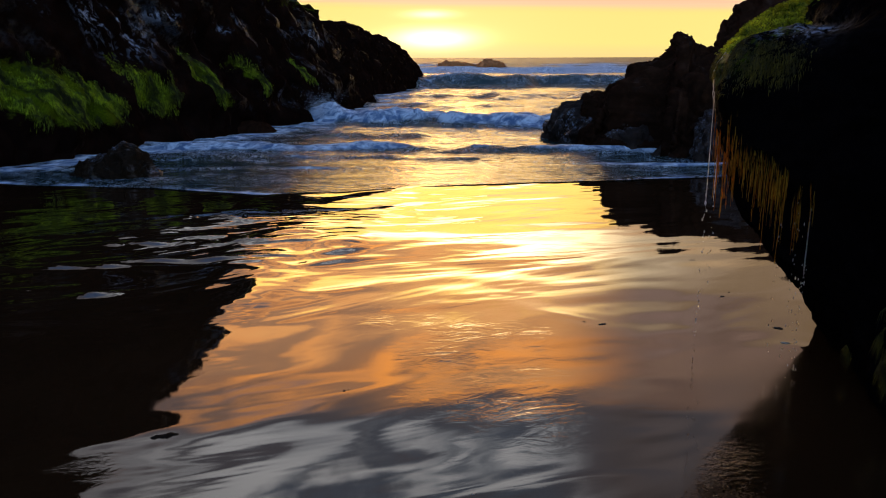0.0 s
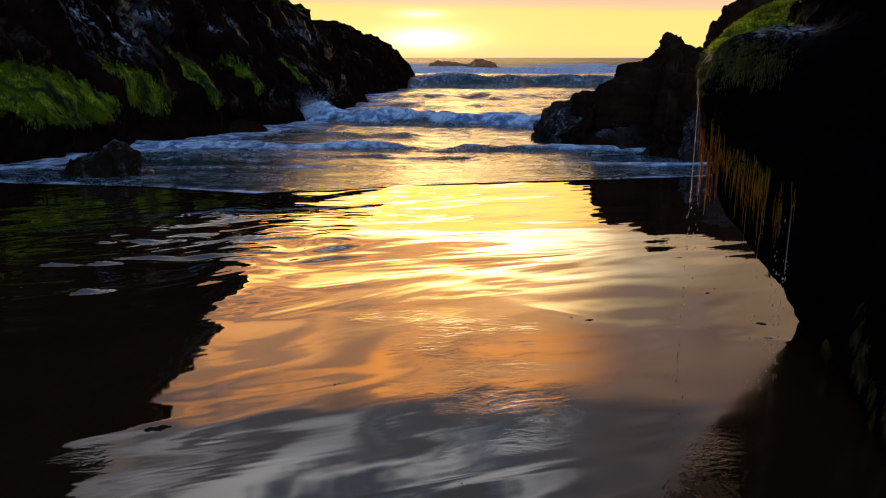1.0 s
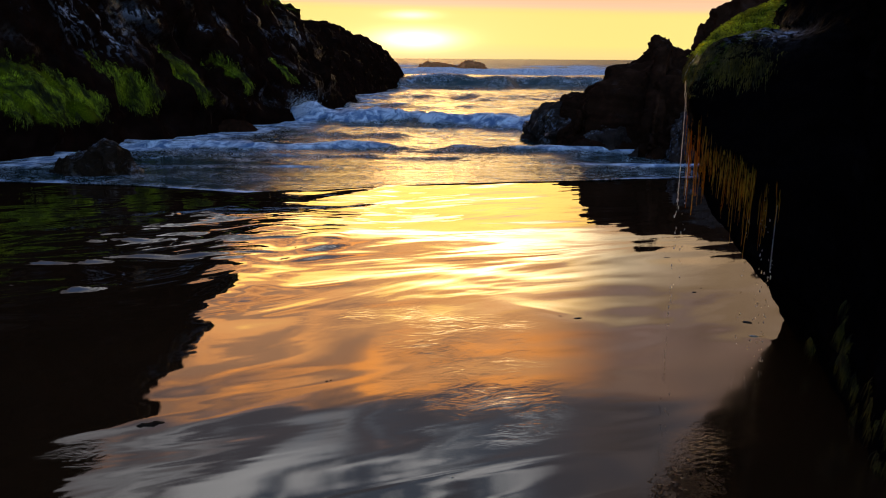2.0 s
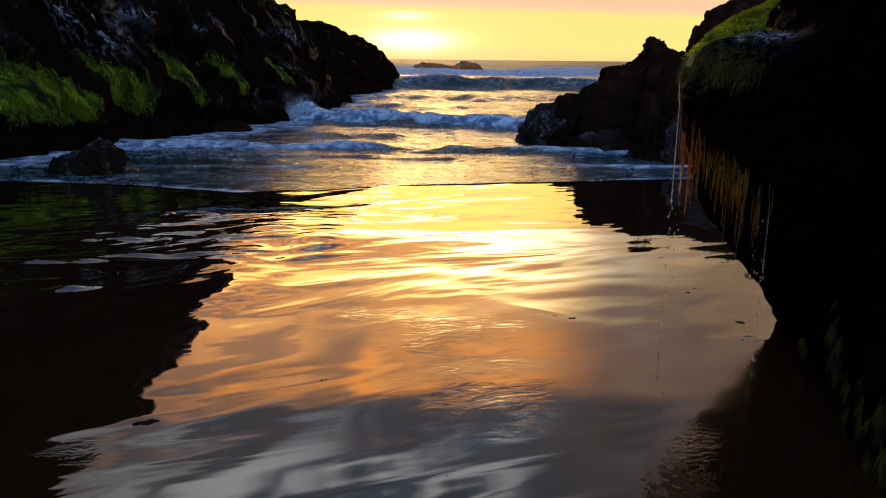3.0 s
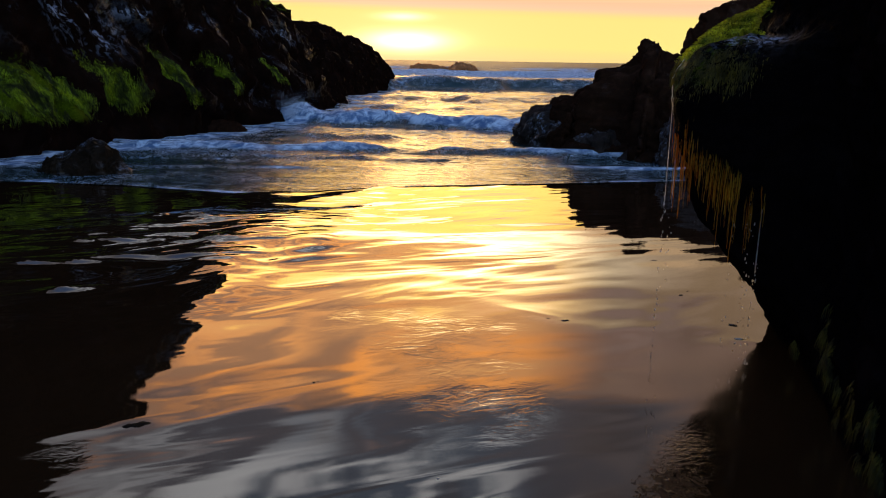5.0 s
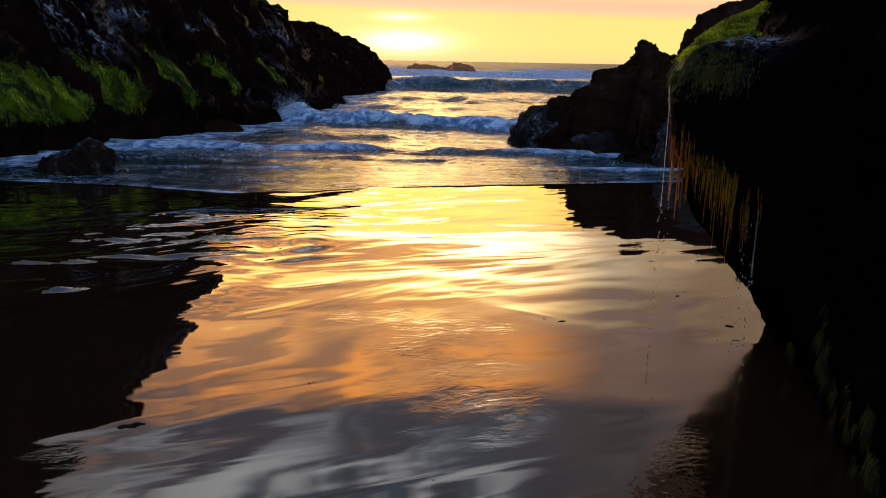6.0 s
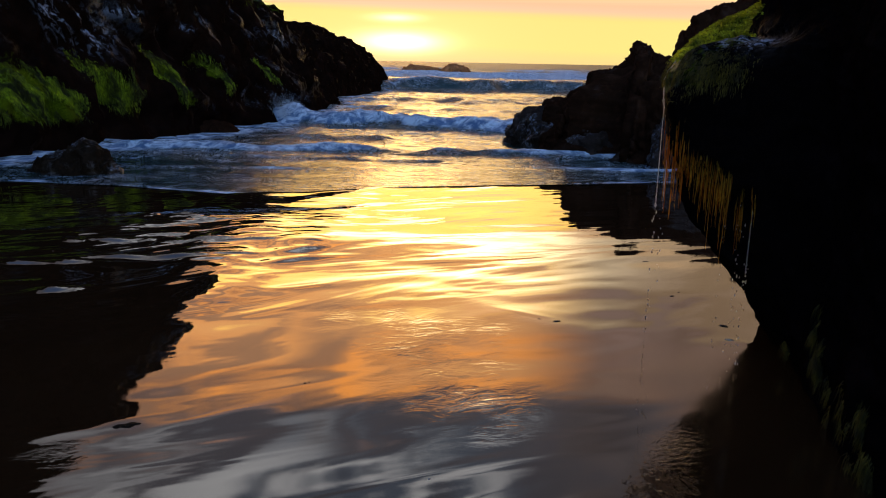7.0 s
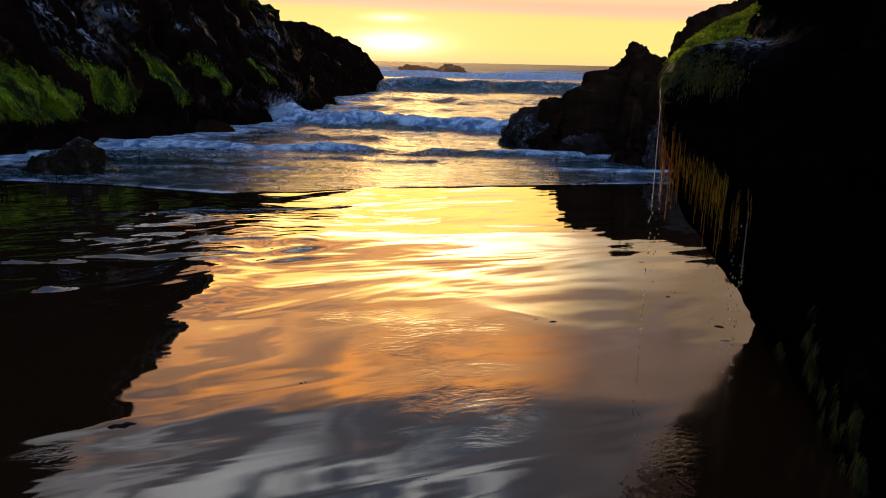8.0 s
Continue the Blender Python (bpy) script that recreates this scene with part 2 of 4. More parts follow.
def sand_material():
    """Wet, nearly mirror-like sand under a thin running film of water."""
    m, n, out = material("wet_sand")
    p = position(n)
    x, y, z = n.split(p)
    grain = n.noise(p, 260, 3, 0.6)
    patch = n.noise(p, 0.9, 4, 0.55)
    col = n.ramp(patch, (0.3, (0.016, 0.0078, 0.0032)), (0.7, (0.028, 0.0140, 0.0058)))
    col = n.mix(n.step(grain, 0.55, 0.75), col, (0.008, 0.005, 0.003))
    # long shallow swells of the film, ripples lying across the run of the water
    swell = n.noise(n.scaled(p, (0.5, 1.1, 1), (0, 0, -25)), 1.0, 2, 0.4, 0.6)
    ripple = n.noise(n.scaled(p, (0.42, 1.25, 1), (0, 0, -24)), 1.0, 3.2, 0.45, 1.2)
    fine = n.noise(n.scaled(p, (5.0, 10.0, 1), (0, 0, -14)), 1.0, 4, 0.55, 1.8)
    rip_mask = attribute(n, "ripple")
    fine_mask = attribute(n, "fine")
    h = n.math("MULTIPLY", swell, 0.016)
    h = n.math("ADD", h, n.math("MULTIPLY", n.math("MULTIPLY", n.math("SUBTRACT", ripple, 0.5), rip_mask), 0.022))
    h = n.math("ADD", h, n.math("MULTIPLY", n.math("MULTIPLY", n.math("SUBTRACT", fine, 0.5), fine_mask), 0.0028))
    bumps = n.math("MULTIPLY", n.math("SUBTRACT", n.noise(n.scaled(p, (26, 34, 1)), 1.0, 4, 0.65, 0.8), 0.5), 0.011)
    h = n.math("ADD", h, n.math("MULTIPLY", bumps, attribute(n, "stipple")))
    film = n.math("MULTIPLY", grain, 0.000012)
    h = n.math("ADD", h, film)
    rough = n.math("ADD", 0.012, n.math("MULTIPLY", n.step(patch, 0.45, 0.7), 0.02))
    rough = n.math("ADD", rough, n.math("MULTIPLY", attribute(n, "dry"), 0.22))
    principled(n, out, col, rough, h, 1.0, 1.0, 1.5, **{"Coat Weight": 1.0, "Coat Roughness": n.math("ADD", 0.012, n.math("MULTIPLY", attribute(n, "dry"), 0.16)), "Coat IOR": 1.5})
    return m


def water_material():
    m, n, out = material("sea_water")
    p = position(n)
    foam = attribute(n, "foam")
    a = n.noise(p, 2.2, 4, 0.55, 0.5)
    b = n.noise(p, 11.0, 3, 0.6, 0.3)
    vor = n.node("ShaderNodeTexVoronoi", feature="DISTANCE_TO_EDGE")
    warp = n.node("ShaderNodeVectorMath", operation="ADD")
    n.put(warp.inputs[0], n.scaled(p, (2.3, 1.3, 1)))
    n.put(warp.inputs[1], n.vec(n.math("MULTIPLY", a, 2.2), n.math("MULTIPLY", b, 1.0), 0.0))
    n.put(vor.inputs["Vector"], warp.outputs[0])
    lace = n.math("SUBTRACT", 1.0, n.step(vor.outputs["Distance"], 0.01, 0.16))
    tex = n.math("ADD", n.math("MULTIPLY", a, 0.50), n.math("ADD", n.math("MULTIPLY", b, 0.12), n.math("MULTIPLY", lace, 0.38)))
    f = n.step(n.math("ADD", foam, n.math("MULTIPLY", n.math("SUBTRACT", tex, 0.55), n.math("SUBTRACT", 2.0, n.math("MULTIPLY", n.step(foam, 0.32, 0.68), 1.75)))), 0.38, 0.78)
    # the foam's blue shade is painted in as dark patches between white ones
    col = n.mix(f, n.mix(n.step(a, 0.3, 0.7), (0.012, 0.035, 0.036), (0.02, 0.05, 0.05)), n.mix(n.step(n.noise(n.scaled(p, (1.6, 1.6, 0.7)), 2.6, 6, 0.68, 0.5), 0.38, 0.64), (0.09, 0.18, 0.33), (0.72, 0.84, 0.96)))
    rough = n.math("ADD", n.math("ADD", 0.05, n.math("MULTIPLY", attribute(n, "chop"), 0.4)), n.math("MULTIPLY", f, 0.7), clamp=True)
    h = n.math("ADD", n.math("MULTIPLY", n.noise(n.scaled(p, (0.8, 2.2, 1)), 2.0, 3, 0.5), 0.016), n.math("ADD", n.math("MULTIPLY", n.math("MULTIPLY", b, f), 0.03), n.math("MULTIPLY", n.noise(n.scaled(p, (2.6, 6.5, 1), (0, 0, -8)), 1.5, 3, 0.55, 0.6), 0.016)))
    principled(n, out, col, rough, h, 1.0, 1.0, 1.34)
    return m


def plain_material(name, c1, c2, rough=0.6, scale=20.0, bump=0.3, **more):
    m, n, out = material(name)
    p = position(n)
    t = n.noise(p, scale, 5, 0.6)
    rnd = n.node("ShaderNodeObjectInfo").outputs["Random"]
    t2 = n.math("ADD", t, n.math("MULTIPLY", n.math("SUBTRACT", rnd, 0.5), 0.25))
    principled(n, out, n.ramp(t2, (0.3, c1), (0.7, c2)), rough, t, bump, 0.01, **more)
    return m


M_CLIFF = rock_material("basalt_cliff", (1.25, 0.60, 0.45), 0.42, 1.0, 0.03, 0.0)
M_ROCK = rock_material("basalt_rock", (3.4, 1.5, 0.9), 0.35, 1.4, 0.10, 0.0)
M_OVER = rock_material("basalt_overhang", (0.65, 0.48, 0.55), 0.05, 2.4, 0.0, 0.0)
M_BOULDER = rock_material("brown_boulder", (2.6, 1.6, 1.0), 0.55, 3.0, 0.8)
M_FOOTROCK = rock_material("weathered_basalt", (4.2, 3.0, 2.6), 0.5, 2.0, 0.7)
# haze glow over the far rocks put into their brown base colour
M_SEAROCK = rock_material("haze_brown_sea_rock", (52.0, 20.0, 8.0), 0.1, 1.0, 0.05)
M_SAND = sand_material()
M_SEA = water_material()


# ---- ground: one sheet to the horizon ----
def sand_height(x, y):
    return -0.02 * np.maximum(y - 11.5, 0) * np.clip(1 - (y - 11.5) / 160, 0.25, 1)


CRESTS = [(-3.2, 5.85, 0.8, 0.05, 0.020, 0.03), (-2.3, 6.05, 0.6, 0.05, 0.018, 0.12), (-2.9, 6.5, 0.5, 0.06, 0.018, 0.05), (-2.6, 7.5, 0.45, 0.10, 0.030, 0.02),
          (-3.9, 6.9, 0.4, 0.05, 0.020, 0.1), (-2.62, 5.12, 0.16, 0.05, 0.022, 0.25), (-3.1, 5.3, 0.3, 0.04, 0.012, 0.2), (-2.2, 6.6, 0.5, 0.06, 0.016, 0.15),
          (0.60, 4.80, 0.16, 0.03, 0.0005, -0.72), (1.84, 4.36, 0.08, 0.035, 0.002, -0.3)]


BANKS = [(-1.15, 9.15, 0.50, 0.021, 0.95), (-1.22, 8.02, 0.66, 0.024, 0.50), (-1.35, 7.30, 0.52, 0.023, 0.42), (-1.15, 6.66, 0.20, 0.022, 0.2), (-1.75, 6.02, 0.28, 0.024, 0.3), (-1.75, 6.75, 0.35, 0.022, 0.5),
         (-2.2, 9.0, 0.45, 0.020, 0.5), (-2.1, 8.2, 0.5, 0.020, 0.6), (-1.45, 5.55, 0.25, 0.012, 0.3), (-1.55, 5.05, 0.18, 0.010, 0.2)]


def build_ground():
    ys = np.concatenate([-np.geomspace(60, 0.5, 20), np.linspace(0, 14, 620), np.geomspace(14.2, 4500, 60)])
    us = np.sign(np.linspace(-1, 1, 381)) * np.abs(np.linspace(-1, 1, 381)) ** 1.5
    Y, U = np.meshgrid(ys, us, indexing="ij")
    half = 11 + np.abs(Y - 5) * 1.3 + np.maximum(np.abs(U) - 0.72, 0) * 600
    X = U * half
    Z = sand_height(X, Y)
    near = np.exp(-((X) / 9) ** 4) * np.exp(-((Y - 5) / 9) ** 4)
    q = np.stack([X * 0.5, Y * 0.9, 0 * X], -1)
    Z = Z + near * 0.006 * fbm(q, 3)
    # low ridges of sand left by the backwash, lying slantwise
    rr = np.random.RandomState(12)
    for k in range(9):
        x0, y0 = rr.uniform(-2.2, -0.6), rr.uniform(5.3, 7.5)
        wd, ln, hh = rr.uniform(0.05, 0.10), rr.uniform(0.2, 0.45), rr.uniform(0.002, 0.005)
        Z = Z + hh * np.exp(-((Y - y0 - 0.28 * (X - x0) - 0.05 * np.sin(X * 5 + k)) / wd) ** 2 - ((X - x0) / ln) ** 4)
    # low banks with a long back, running slantwise out of the channel
    for x0, y0, ln, hh, sl in BANKS:
        d = (Y - y0 - sl * (X - x0)) / math.hypot(1, sl) - 0.05 * np.sin(X * 3.1 + y0) - 0.06 * fbm(np.stack([X * 3, 0 * X, 0 * X + y0], -1), 3)
        Z = Z + hh * np.exp(-(d / np.where(d < 0, 0.6, 0.26)) ** 2 - ((X - x0) / ln) ** 4) * np.clip(1 + 0.3 * fbm(np.stack([X * 2, Y * 5, 0 * X + y0], -1), 3), 0.6, 1.3)
    # a low bar of sand, its long side facing the cliff
    u = X + 0.85 - 0.3 * (Y - 6.8)
    Z = Z + 0.055 * np.exp(-(u / np.where(u < 0, 0.8, 1.8)) ** 2 - ((Y - 6.9) / 1.0) ** 2)
    # a long low mound in the channel, its gentle side facing up the beach
    d = Y - 7.45 - 0.2 * (X + 2.4)
    Z = Z + 0.062 * np.exp(-(d / np.where(d < 0, 1.0, 0.5)) ** 2 - ((X + 2.6) / 1.1) ** 4)
    # short broken wavelets in the channel
    for k in range(60):
        x0, y0, ln = rr.uniform(-3.6, -1.5), rr.uniform(5.9, 7.6), rr.uniform(0.08, 0.28)
        Z = Z + rr.uniform(0.004, 0.010) * np.exp(-((Y - y0 - rr.uniform(0.05, 0.35) * (X - x0)) / 0.035) ** 2 - ((X - x0) / ln) ** 2)
    # crests of running water in the channel by the cliff, and small ones near by
    broken = 1.1 * np.clip(0.75 + 1.5 * fbm(np.stack([X * 4.0, Y * 9.0, 0 * X + 8], -1), 4), 0.0, 1.6)
    for x0, y0, ln, wd, hh, sl in CRESTS:
        Z = Z + hh * broken * np.exp(-((Y - y0 - sl * (X - x0) - 0.04 * np.sin(X * 4 + y0)) / wd) ** 2 - ((X - x0) / ln) ** 4)
    # where the film runs: wide ripples in the channel by the cliff, fine ones on the open sand
    nz = fbm(np.stack([X * 0.7, Y * 1.1, 0 * X + 4], -1), 3)
    film = Y - 0.38 * X + 0.25 * nz
    rip = smooth(film, 4.95, 5.35) * (0.8 - 0.35 * np.exp(-((X + 1.1) / 0.8) ** 2)) + 0.05 + 0.12 * smooth(-X, 0.6, 1.2)
    Z = Z + 0.0015 * smooth(film, 5.05, 5.2) * near
    rip = np.clip(rip + 0.5 * nz * smooth(film, 5, 6), 0.07, 1.2) + 2.6 * np.exp(-(((X + 2.7) / 1.2) ** 2 + ((Y - 6.8 - 0.22 * (X + 2.6)) / 0.7) ** 2))
    rip = rip * (1 - 0.75 * smooth(X, 0.6, 1.4))
    clump = np.clip(0.7 + 2.2 * fbm(np.stack([X * 3.0, Y * 3.0, 0 * X + 21], -1), 3), 0, 1.6)
    fine = 0.8 * np.exp(-(((X - 0.10) / 0.42) ** 2 + ((Y - 4.25) / 0.5) ** 2)) * clump
    fine = fine + 0.9 * np.exp(-(((X - 0.26) / 0.30) ** 2 + ((Y - 3.38) / 0.30) ** 2)) * clump
    fine = fine + 0.5 * np.exp(-(((X + 0.55) / 0.30) ** 2 + ((Y - 4.7) / 0.25) ** 2)) * clump
    fine = fine + 0.7 * np.exp(-(((X + 1.56) / 0.12) ** 2 + ((Y - 2.86) / 0.10) ** 2)) + 0.2 * smooth(Y, 5.0, 7.5) * np.clip(nz + 0.3, 0, 1)
    dry = np.clip(smooth(X, 0.95, 1.35) * (1 - smooth(Y, 3.7, 4.5)) * smooth(Y, 2.0, 2.6) * (0.75 + nz), 0, 1)
    stipple = 0.34 * np.exp(-(((X - 0.98 - 0.4 * (Y - 2.75)) / 0.17) ** 2 + ((Y - 2.75) / 0.42) ** 2) ** 2) * np.clip(0.75 + nz, 0, 1.5)
    me = grid_mesh("ground", np.stack([X, Y, Z], -1)[:, ::-1], attrs={"stipple": stipple[:, ::-1], "ripple": rip[:, ::-1], "fine": fine[:, ::-1], "dry": dry[:, ::-1]})
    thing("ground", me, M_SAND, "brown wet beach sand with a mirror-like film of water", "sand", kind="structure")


# ---- sea ----
SWASH_X = [-9, -6, -4.8, -3.6, -2.35, -1.6, -0.6, 0.6, 1.65, 3.1, 6, 9]
SWASH_Y = [10.2, 9.9, 9.72, 9.5, 9.05, 9.45, 9.8, 10.15, 10.3, 10.65, 11.5, 12]


def build_sea():
    rows = np.concatenate([np.linspace(0, 6, 150), np.linspace(6.06, 26, 200), np.geomspace(26.1, 120, 270), np.geomspace(122, 4400, 90)])
    us = np.linspace(-1, 1, 360)
    R, U = np.meshgrid(rows, us, indexing="ij")
    half = 9.5 + R * 0.75
    X = U * half
    edge = curve(X, SWASH_X, SWASH_Y) + 0.16 * fbm(np.stack([X * 0.8, 0 * X, 0 * X + 2], -1), 4)
    edge = np.where(np.abs(X) > 9, np.interp(X, SWASH_X, SWASH_Y), edge)
    Y = R + edge * np.clip(1 - R / 60, 0, 1)
    far = smooth(Y, 14, 30)
    near_film = np.exp(-((X) / 9) ** 4)
    n1 = fbm(np.stack([X * 0.35, Y * 0.6, 0 * X], -1), 4)
    n2 = fbm(np.stack([X * 1.3, Y * 2.6, 0 * X + 9], -1), 4)
    depth = smooth(R, 0, 8)
    Z = 0.004 * smooth(R, 0.0, 0.25) + 0.05 * n1 * depth + 0.04 * n2 * smooth(R, 0.5, 4) + far * 0.07 * n1
    calm = np.exp(-((X - 0.3) / 2.3) ** 4) * (1 - smooth(Y, 12.5, 15.5))
    foam = 0.10 + 0.15 * smooth(-X, 0.3, 2.5) * (1 - smooth(Y, 16, 22)) - 0.12 * calm + 0.45 * smooth(Y, 14, 20) * fbm(np.stack([X * 0.35, Y * 1.1, 0 * X + 14], -1), 4) + 0.42 * n1 + 0.2 * n2

    def breaker(y0, lean, height, back, front, foamy, wob, x0=-99, x1=99, seed=0.0, rag=1.0):
        hit = np.abs(Y - y0 - lean * X) < 0.8 * wob + 3.2 * max(back, 1.5 * front)
        x, y = X[hit], Y[hit]
        c = y0 + lean * x + wob * fbm(np.stack([x * 0.45 * min(1.0, 1.5 / back), 0 * x, 0 * x + seed], -1), 3)
        d = y - c
        span = smooth(x, x0 - 1, x0 + 0.6) * (1 - smooth(x, x1 - 0.6, x1 + 1))
        kx = min(1.0, 1.1 / back)
        amp = np.clip(1 + 0.9 * rag * fbm(np.stack([x * 0.9 * kx, 0 * x, 0 * x + seed + 5], -1), 3), 0.2, 2) * span
        prof = np.where(d < 0, np.exp(-(d / front) ** 2), np.exp(-(d / back) ** 2))
        lump = 1 + 0.45 * fbm(np.stack([x * 2.8 * kx, y * 2.8 * kx, 0 * x + seed], -1), 4) * foamy
        Z[hit] += height * amp * prof * lump
        foam[hit] += foamy * amp * np.where(d < 0, np.exp(-(d / (front * 1.5)) ** 2), np.exp(-(d / (back * 0.55)) ** 2)) * 1.05

    breaker(11.3, 0.02, 0.015, 0.30, 0.07, 0.35, 0.5, -9, -1.2, seed=11)
    breaker(12.3, -0.05, 0.03, 0.35, 0.10, 0.15, 0.7, -9, 1.0, seed=15)
    breaker(11.7, 0.05, 0.02, 0.35, 0.08, 0.5, 0.5, 1.8, 9, seed=17)
    breaker(13.6, -0.06, 0.10, 0.7, 0.22, 0.6, 0.6, seed=21)
    breaker(16.0, 0.1, 0.12, 0.7, 0.3, 0.1, 0.5, -2.9, -1.0, seed=31)
    breaker(18.9, -0.35, 0.30, 1.3, 0.35, 1.0, 0.8, -4.2, 9, seed=41, rag=0.6)
    breaker(31.0, 0.1, 0.20, 2.2, 0.9, 0.25, 2.0, seed=51)
    breaker(26.0, -0.1, 0.10, 0.9, 0.4, 0.35, 1.5, seed=55)
    breaker(44.0, 0.1, 0.65, 2.2, 0.8, 0.32, 1.6, seed=61, rag=0.5)
    breaker(62.0, 0.0, 0.25, 3.0, 1.6, 0.45, 4.0, seed=71)
    breaker(84.0, 0.1, 0.42, 5.0, 2.2, 0.9, 5.0, seed=81)
    breaker(104.0, 0.1, 0.35, 6.0, 3.0, 0.8, 6.0, seed=91)
    breaker(160.0, 0.0, 0.3, 9.0, 5.0, 0.6, 9.0, seed=95)
    # the breaker climbs the foot of the cliff
    surge = np.exp(-((X + 3.95) / 0.75) ** 2 - ((Y - 20.2) / 0.9) ** 2) * np.clip(1 + 0.9 * fbm(np.stack([X * 2.5, Y * 2.5, 0 * X + 77], -1), 4), 0.3, 2)
    Z, foam = Z + 0.16 * surge, foam + 1.0 * surge
    foam = foam + 0.62 * np.exp(-((R - 0.06) / (0.09 + 0.10 * smooth(np.abs(X), 1.5, 4))) ** 2) * np.clip(0.7 + 1.5 * fbm(np.stack([X, 0 * X, 0 * X + 3], -1), 3), 0.1, 1.2)
    foam = foam + 0.05 * np.exp(-((X + 4.3) / 2.8) ** 2 - ((Y - 12.0) / 2.4) ** 2) + 0.24 * np.exp(-((X - 3.2) / 1.6) ** 2 - ((Y - 12.0) / 1.3) ** 2)
    n3 = fbm(np.stack([X * 0.06, Y * 0.035, 0 * X + 40], -1), 3)
    foam = foam + (0.22 + 1.2 * n3 + 0.5 * n1) * smooth(Y, 62, 84) * (1 - smooth(Y, 200, 330))
    # wash along the foot of the rocks
    foot = np.interp(Y, [9, 12, 13.7, 16, 18, 22, 27, 32, 37, 42, 45], [-8.0, -6.95, -6.2, -5.3, -4.7, -4.0, -3.75, -3.7, -3.5, -3.0, -2.7])
    foam = foam + 0.55 * np.exp(-((X - foot - 0.45) / 0.7) ** 2) * smooth(Y, 10, 12) * (1 - smooth(Y, 40, 50)) * np.clip(0.8 + 1.5 * n2, 0, 1.5)
    foam = foam + 0.45 * np.exp(-((X - 1.6) / 0.45) ** 2 - ((Y - 16.5) / 1.3) ** 2)
    foam = np.clip(foam * (1 - smooth(Y, 200, 500)), 0, 1.3)
    Z = Z * (1 - smooth(Y, 400, 1500))
    Z = np.where(Y < 14, np.maximum(Z, 0.0) + 0.002, Z) + 0.006 * smooth(R, 0.1, 0.6) + 0.008 * near_film
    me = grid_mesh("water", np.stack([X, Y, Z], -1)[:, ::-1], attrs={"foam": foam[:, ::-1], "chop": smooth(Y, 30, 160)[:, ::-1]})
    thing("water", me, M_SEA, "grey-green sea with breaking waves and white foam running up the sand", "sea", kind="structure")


# ---- left cliff ----
def build_cliff():
    ys = np.concatenate([np.linspace(-14, 9, 60), np.linspace(9.1, 24, 330), np.linspace(24.1, 47, 220)])
    v = np.linspace(0, 1, 190)
    S, V = np.meshgrid(ys, v, indexing="ij")
    ky = [-14, 4, 9, 12, 13.7, 16, 18, 22, 27, 32, 37, 42, 45, 46.5, 47]
    bx = curve(S, ky, [-10, -9.2, -8.0, -6.95, -6.2, -5.3, -4.7, -4.0, -3.75, -3.75, -3.6, -3.2, -2.95, -3.15, -4.2])
    cz = curve(S, ky, [9, 9, 8.7, 7.85, 7.4, 6.8, 5.95, 4.15, 2.85, 2.9, 2.8, 2.3, 1.8, 1.0, -0.6])
    cx = curve(S, ky, [-13.0, -12.5, -10.8, -9.4, -8.8, -7.9, -7.2, -6.4, -5.8, -5.4, -4.9, -4.3, -3.85, -4.05, -4.6])
    # foot to crest, then back and down behind
    t = np.clip(V / 0.72, 0, 1)
    bk = np.clip((V - 0.72) / 0.28, 0, 1)
    rise = t ** 1.0
    bulge = np.sin(t * math.pi) * 0.35
    X = bx + (cx - bx) * rise ** 1.15 + bulge - bk * (5 + 0.35 * cz)
    Z = -0.4 + (cz + 0.4) * (1 - (1 - rise) ** 1.25) - bk ** 1.5 * (cz + 1.0) * 0.9 + 0.3 * np.sin(bk * math.pi)
    P = np.stack([X, S, Z], -1)
    N = normals(P)
    # steep ribs falling towards the sea, ledges, then rubble
    along = S + 0.75 * Z
    wq = fbm(P * 0.35 + 31, 3)
    q = np.stack([along * 0.55 + 0.9 * wq, Z * 0.3, X * 0.3 + wq], -1)
    rib = fbm(q, 4, 0.5, True)
    r2 = fbm(P * 0.9 + 5, 6, 0.52) * (1 - smooth(S, 23, 29)) + fbm(P * 0.9 + 5, 6, 0.5) * smooth(S, 23, 29)
    r3 = fbm(np.stack([P[..., 0] * 3, (S + 0.75 * Z) * 3.4, Z * 1.6], -1), 4, 0.5, True)
    fade = smooth(V, 0, 0.05)
    small = 1 - 0.45 * smooth(S, 30, 46)
    D = (0.42 * (rib - 0.3) * (1 - 0.92 * smooth(S, 22, 30)) + (0.42 - 0.06 * smooth(S, 24, 30)) * r2 + 0.05 * (r3 - 0.4) * (1 - 0.9 * smooth(S, 24, 30))) * small
    D = D + smooth(S, 20, 26) * (0.14 * fbm(P * 2.3 + 50, 5, 0.6) + 0.10 * (fbm(P * np.array([1.6, 1.6, 2.4]) + 70, 4, 0.55, True) - 0.3))
    P = P + N * D[..., None]
    moss = np.zeros_like(S)
    for y0, z0, sy, sz, k in MOSS_PATCHES:
        dy, dz = (P[..., 1] + 0.8 * (P[..., 2] - z0) - y0) / sy, (P[..., 2] - z0) / sz
        moss = np.maximum(moss, 1.2 * k * np.exp(-(dy ** 2 + dz ** 2) * 0.8))
    moss = moss * smooth(P[..., 2], 0.15, 0.5)
    moss = moss + 0.42 * smooth(P[..., 2], 2.6, 3.1) * (1 - smooth(S, 27, 31)) * smooth(S, 15, 19)
    ws = fbm(np.stack([(P[..., 1] + 0.9 * P[..., 2]) * 2.2, P[..., 2] * 0.5, P[..., 0] * 0.5], -1), 4)
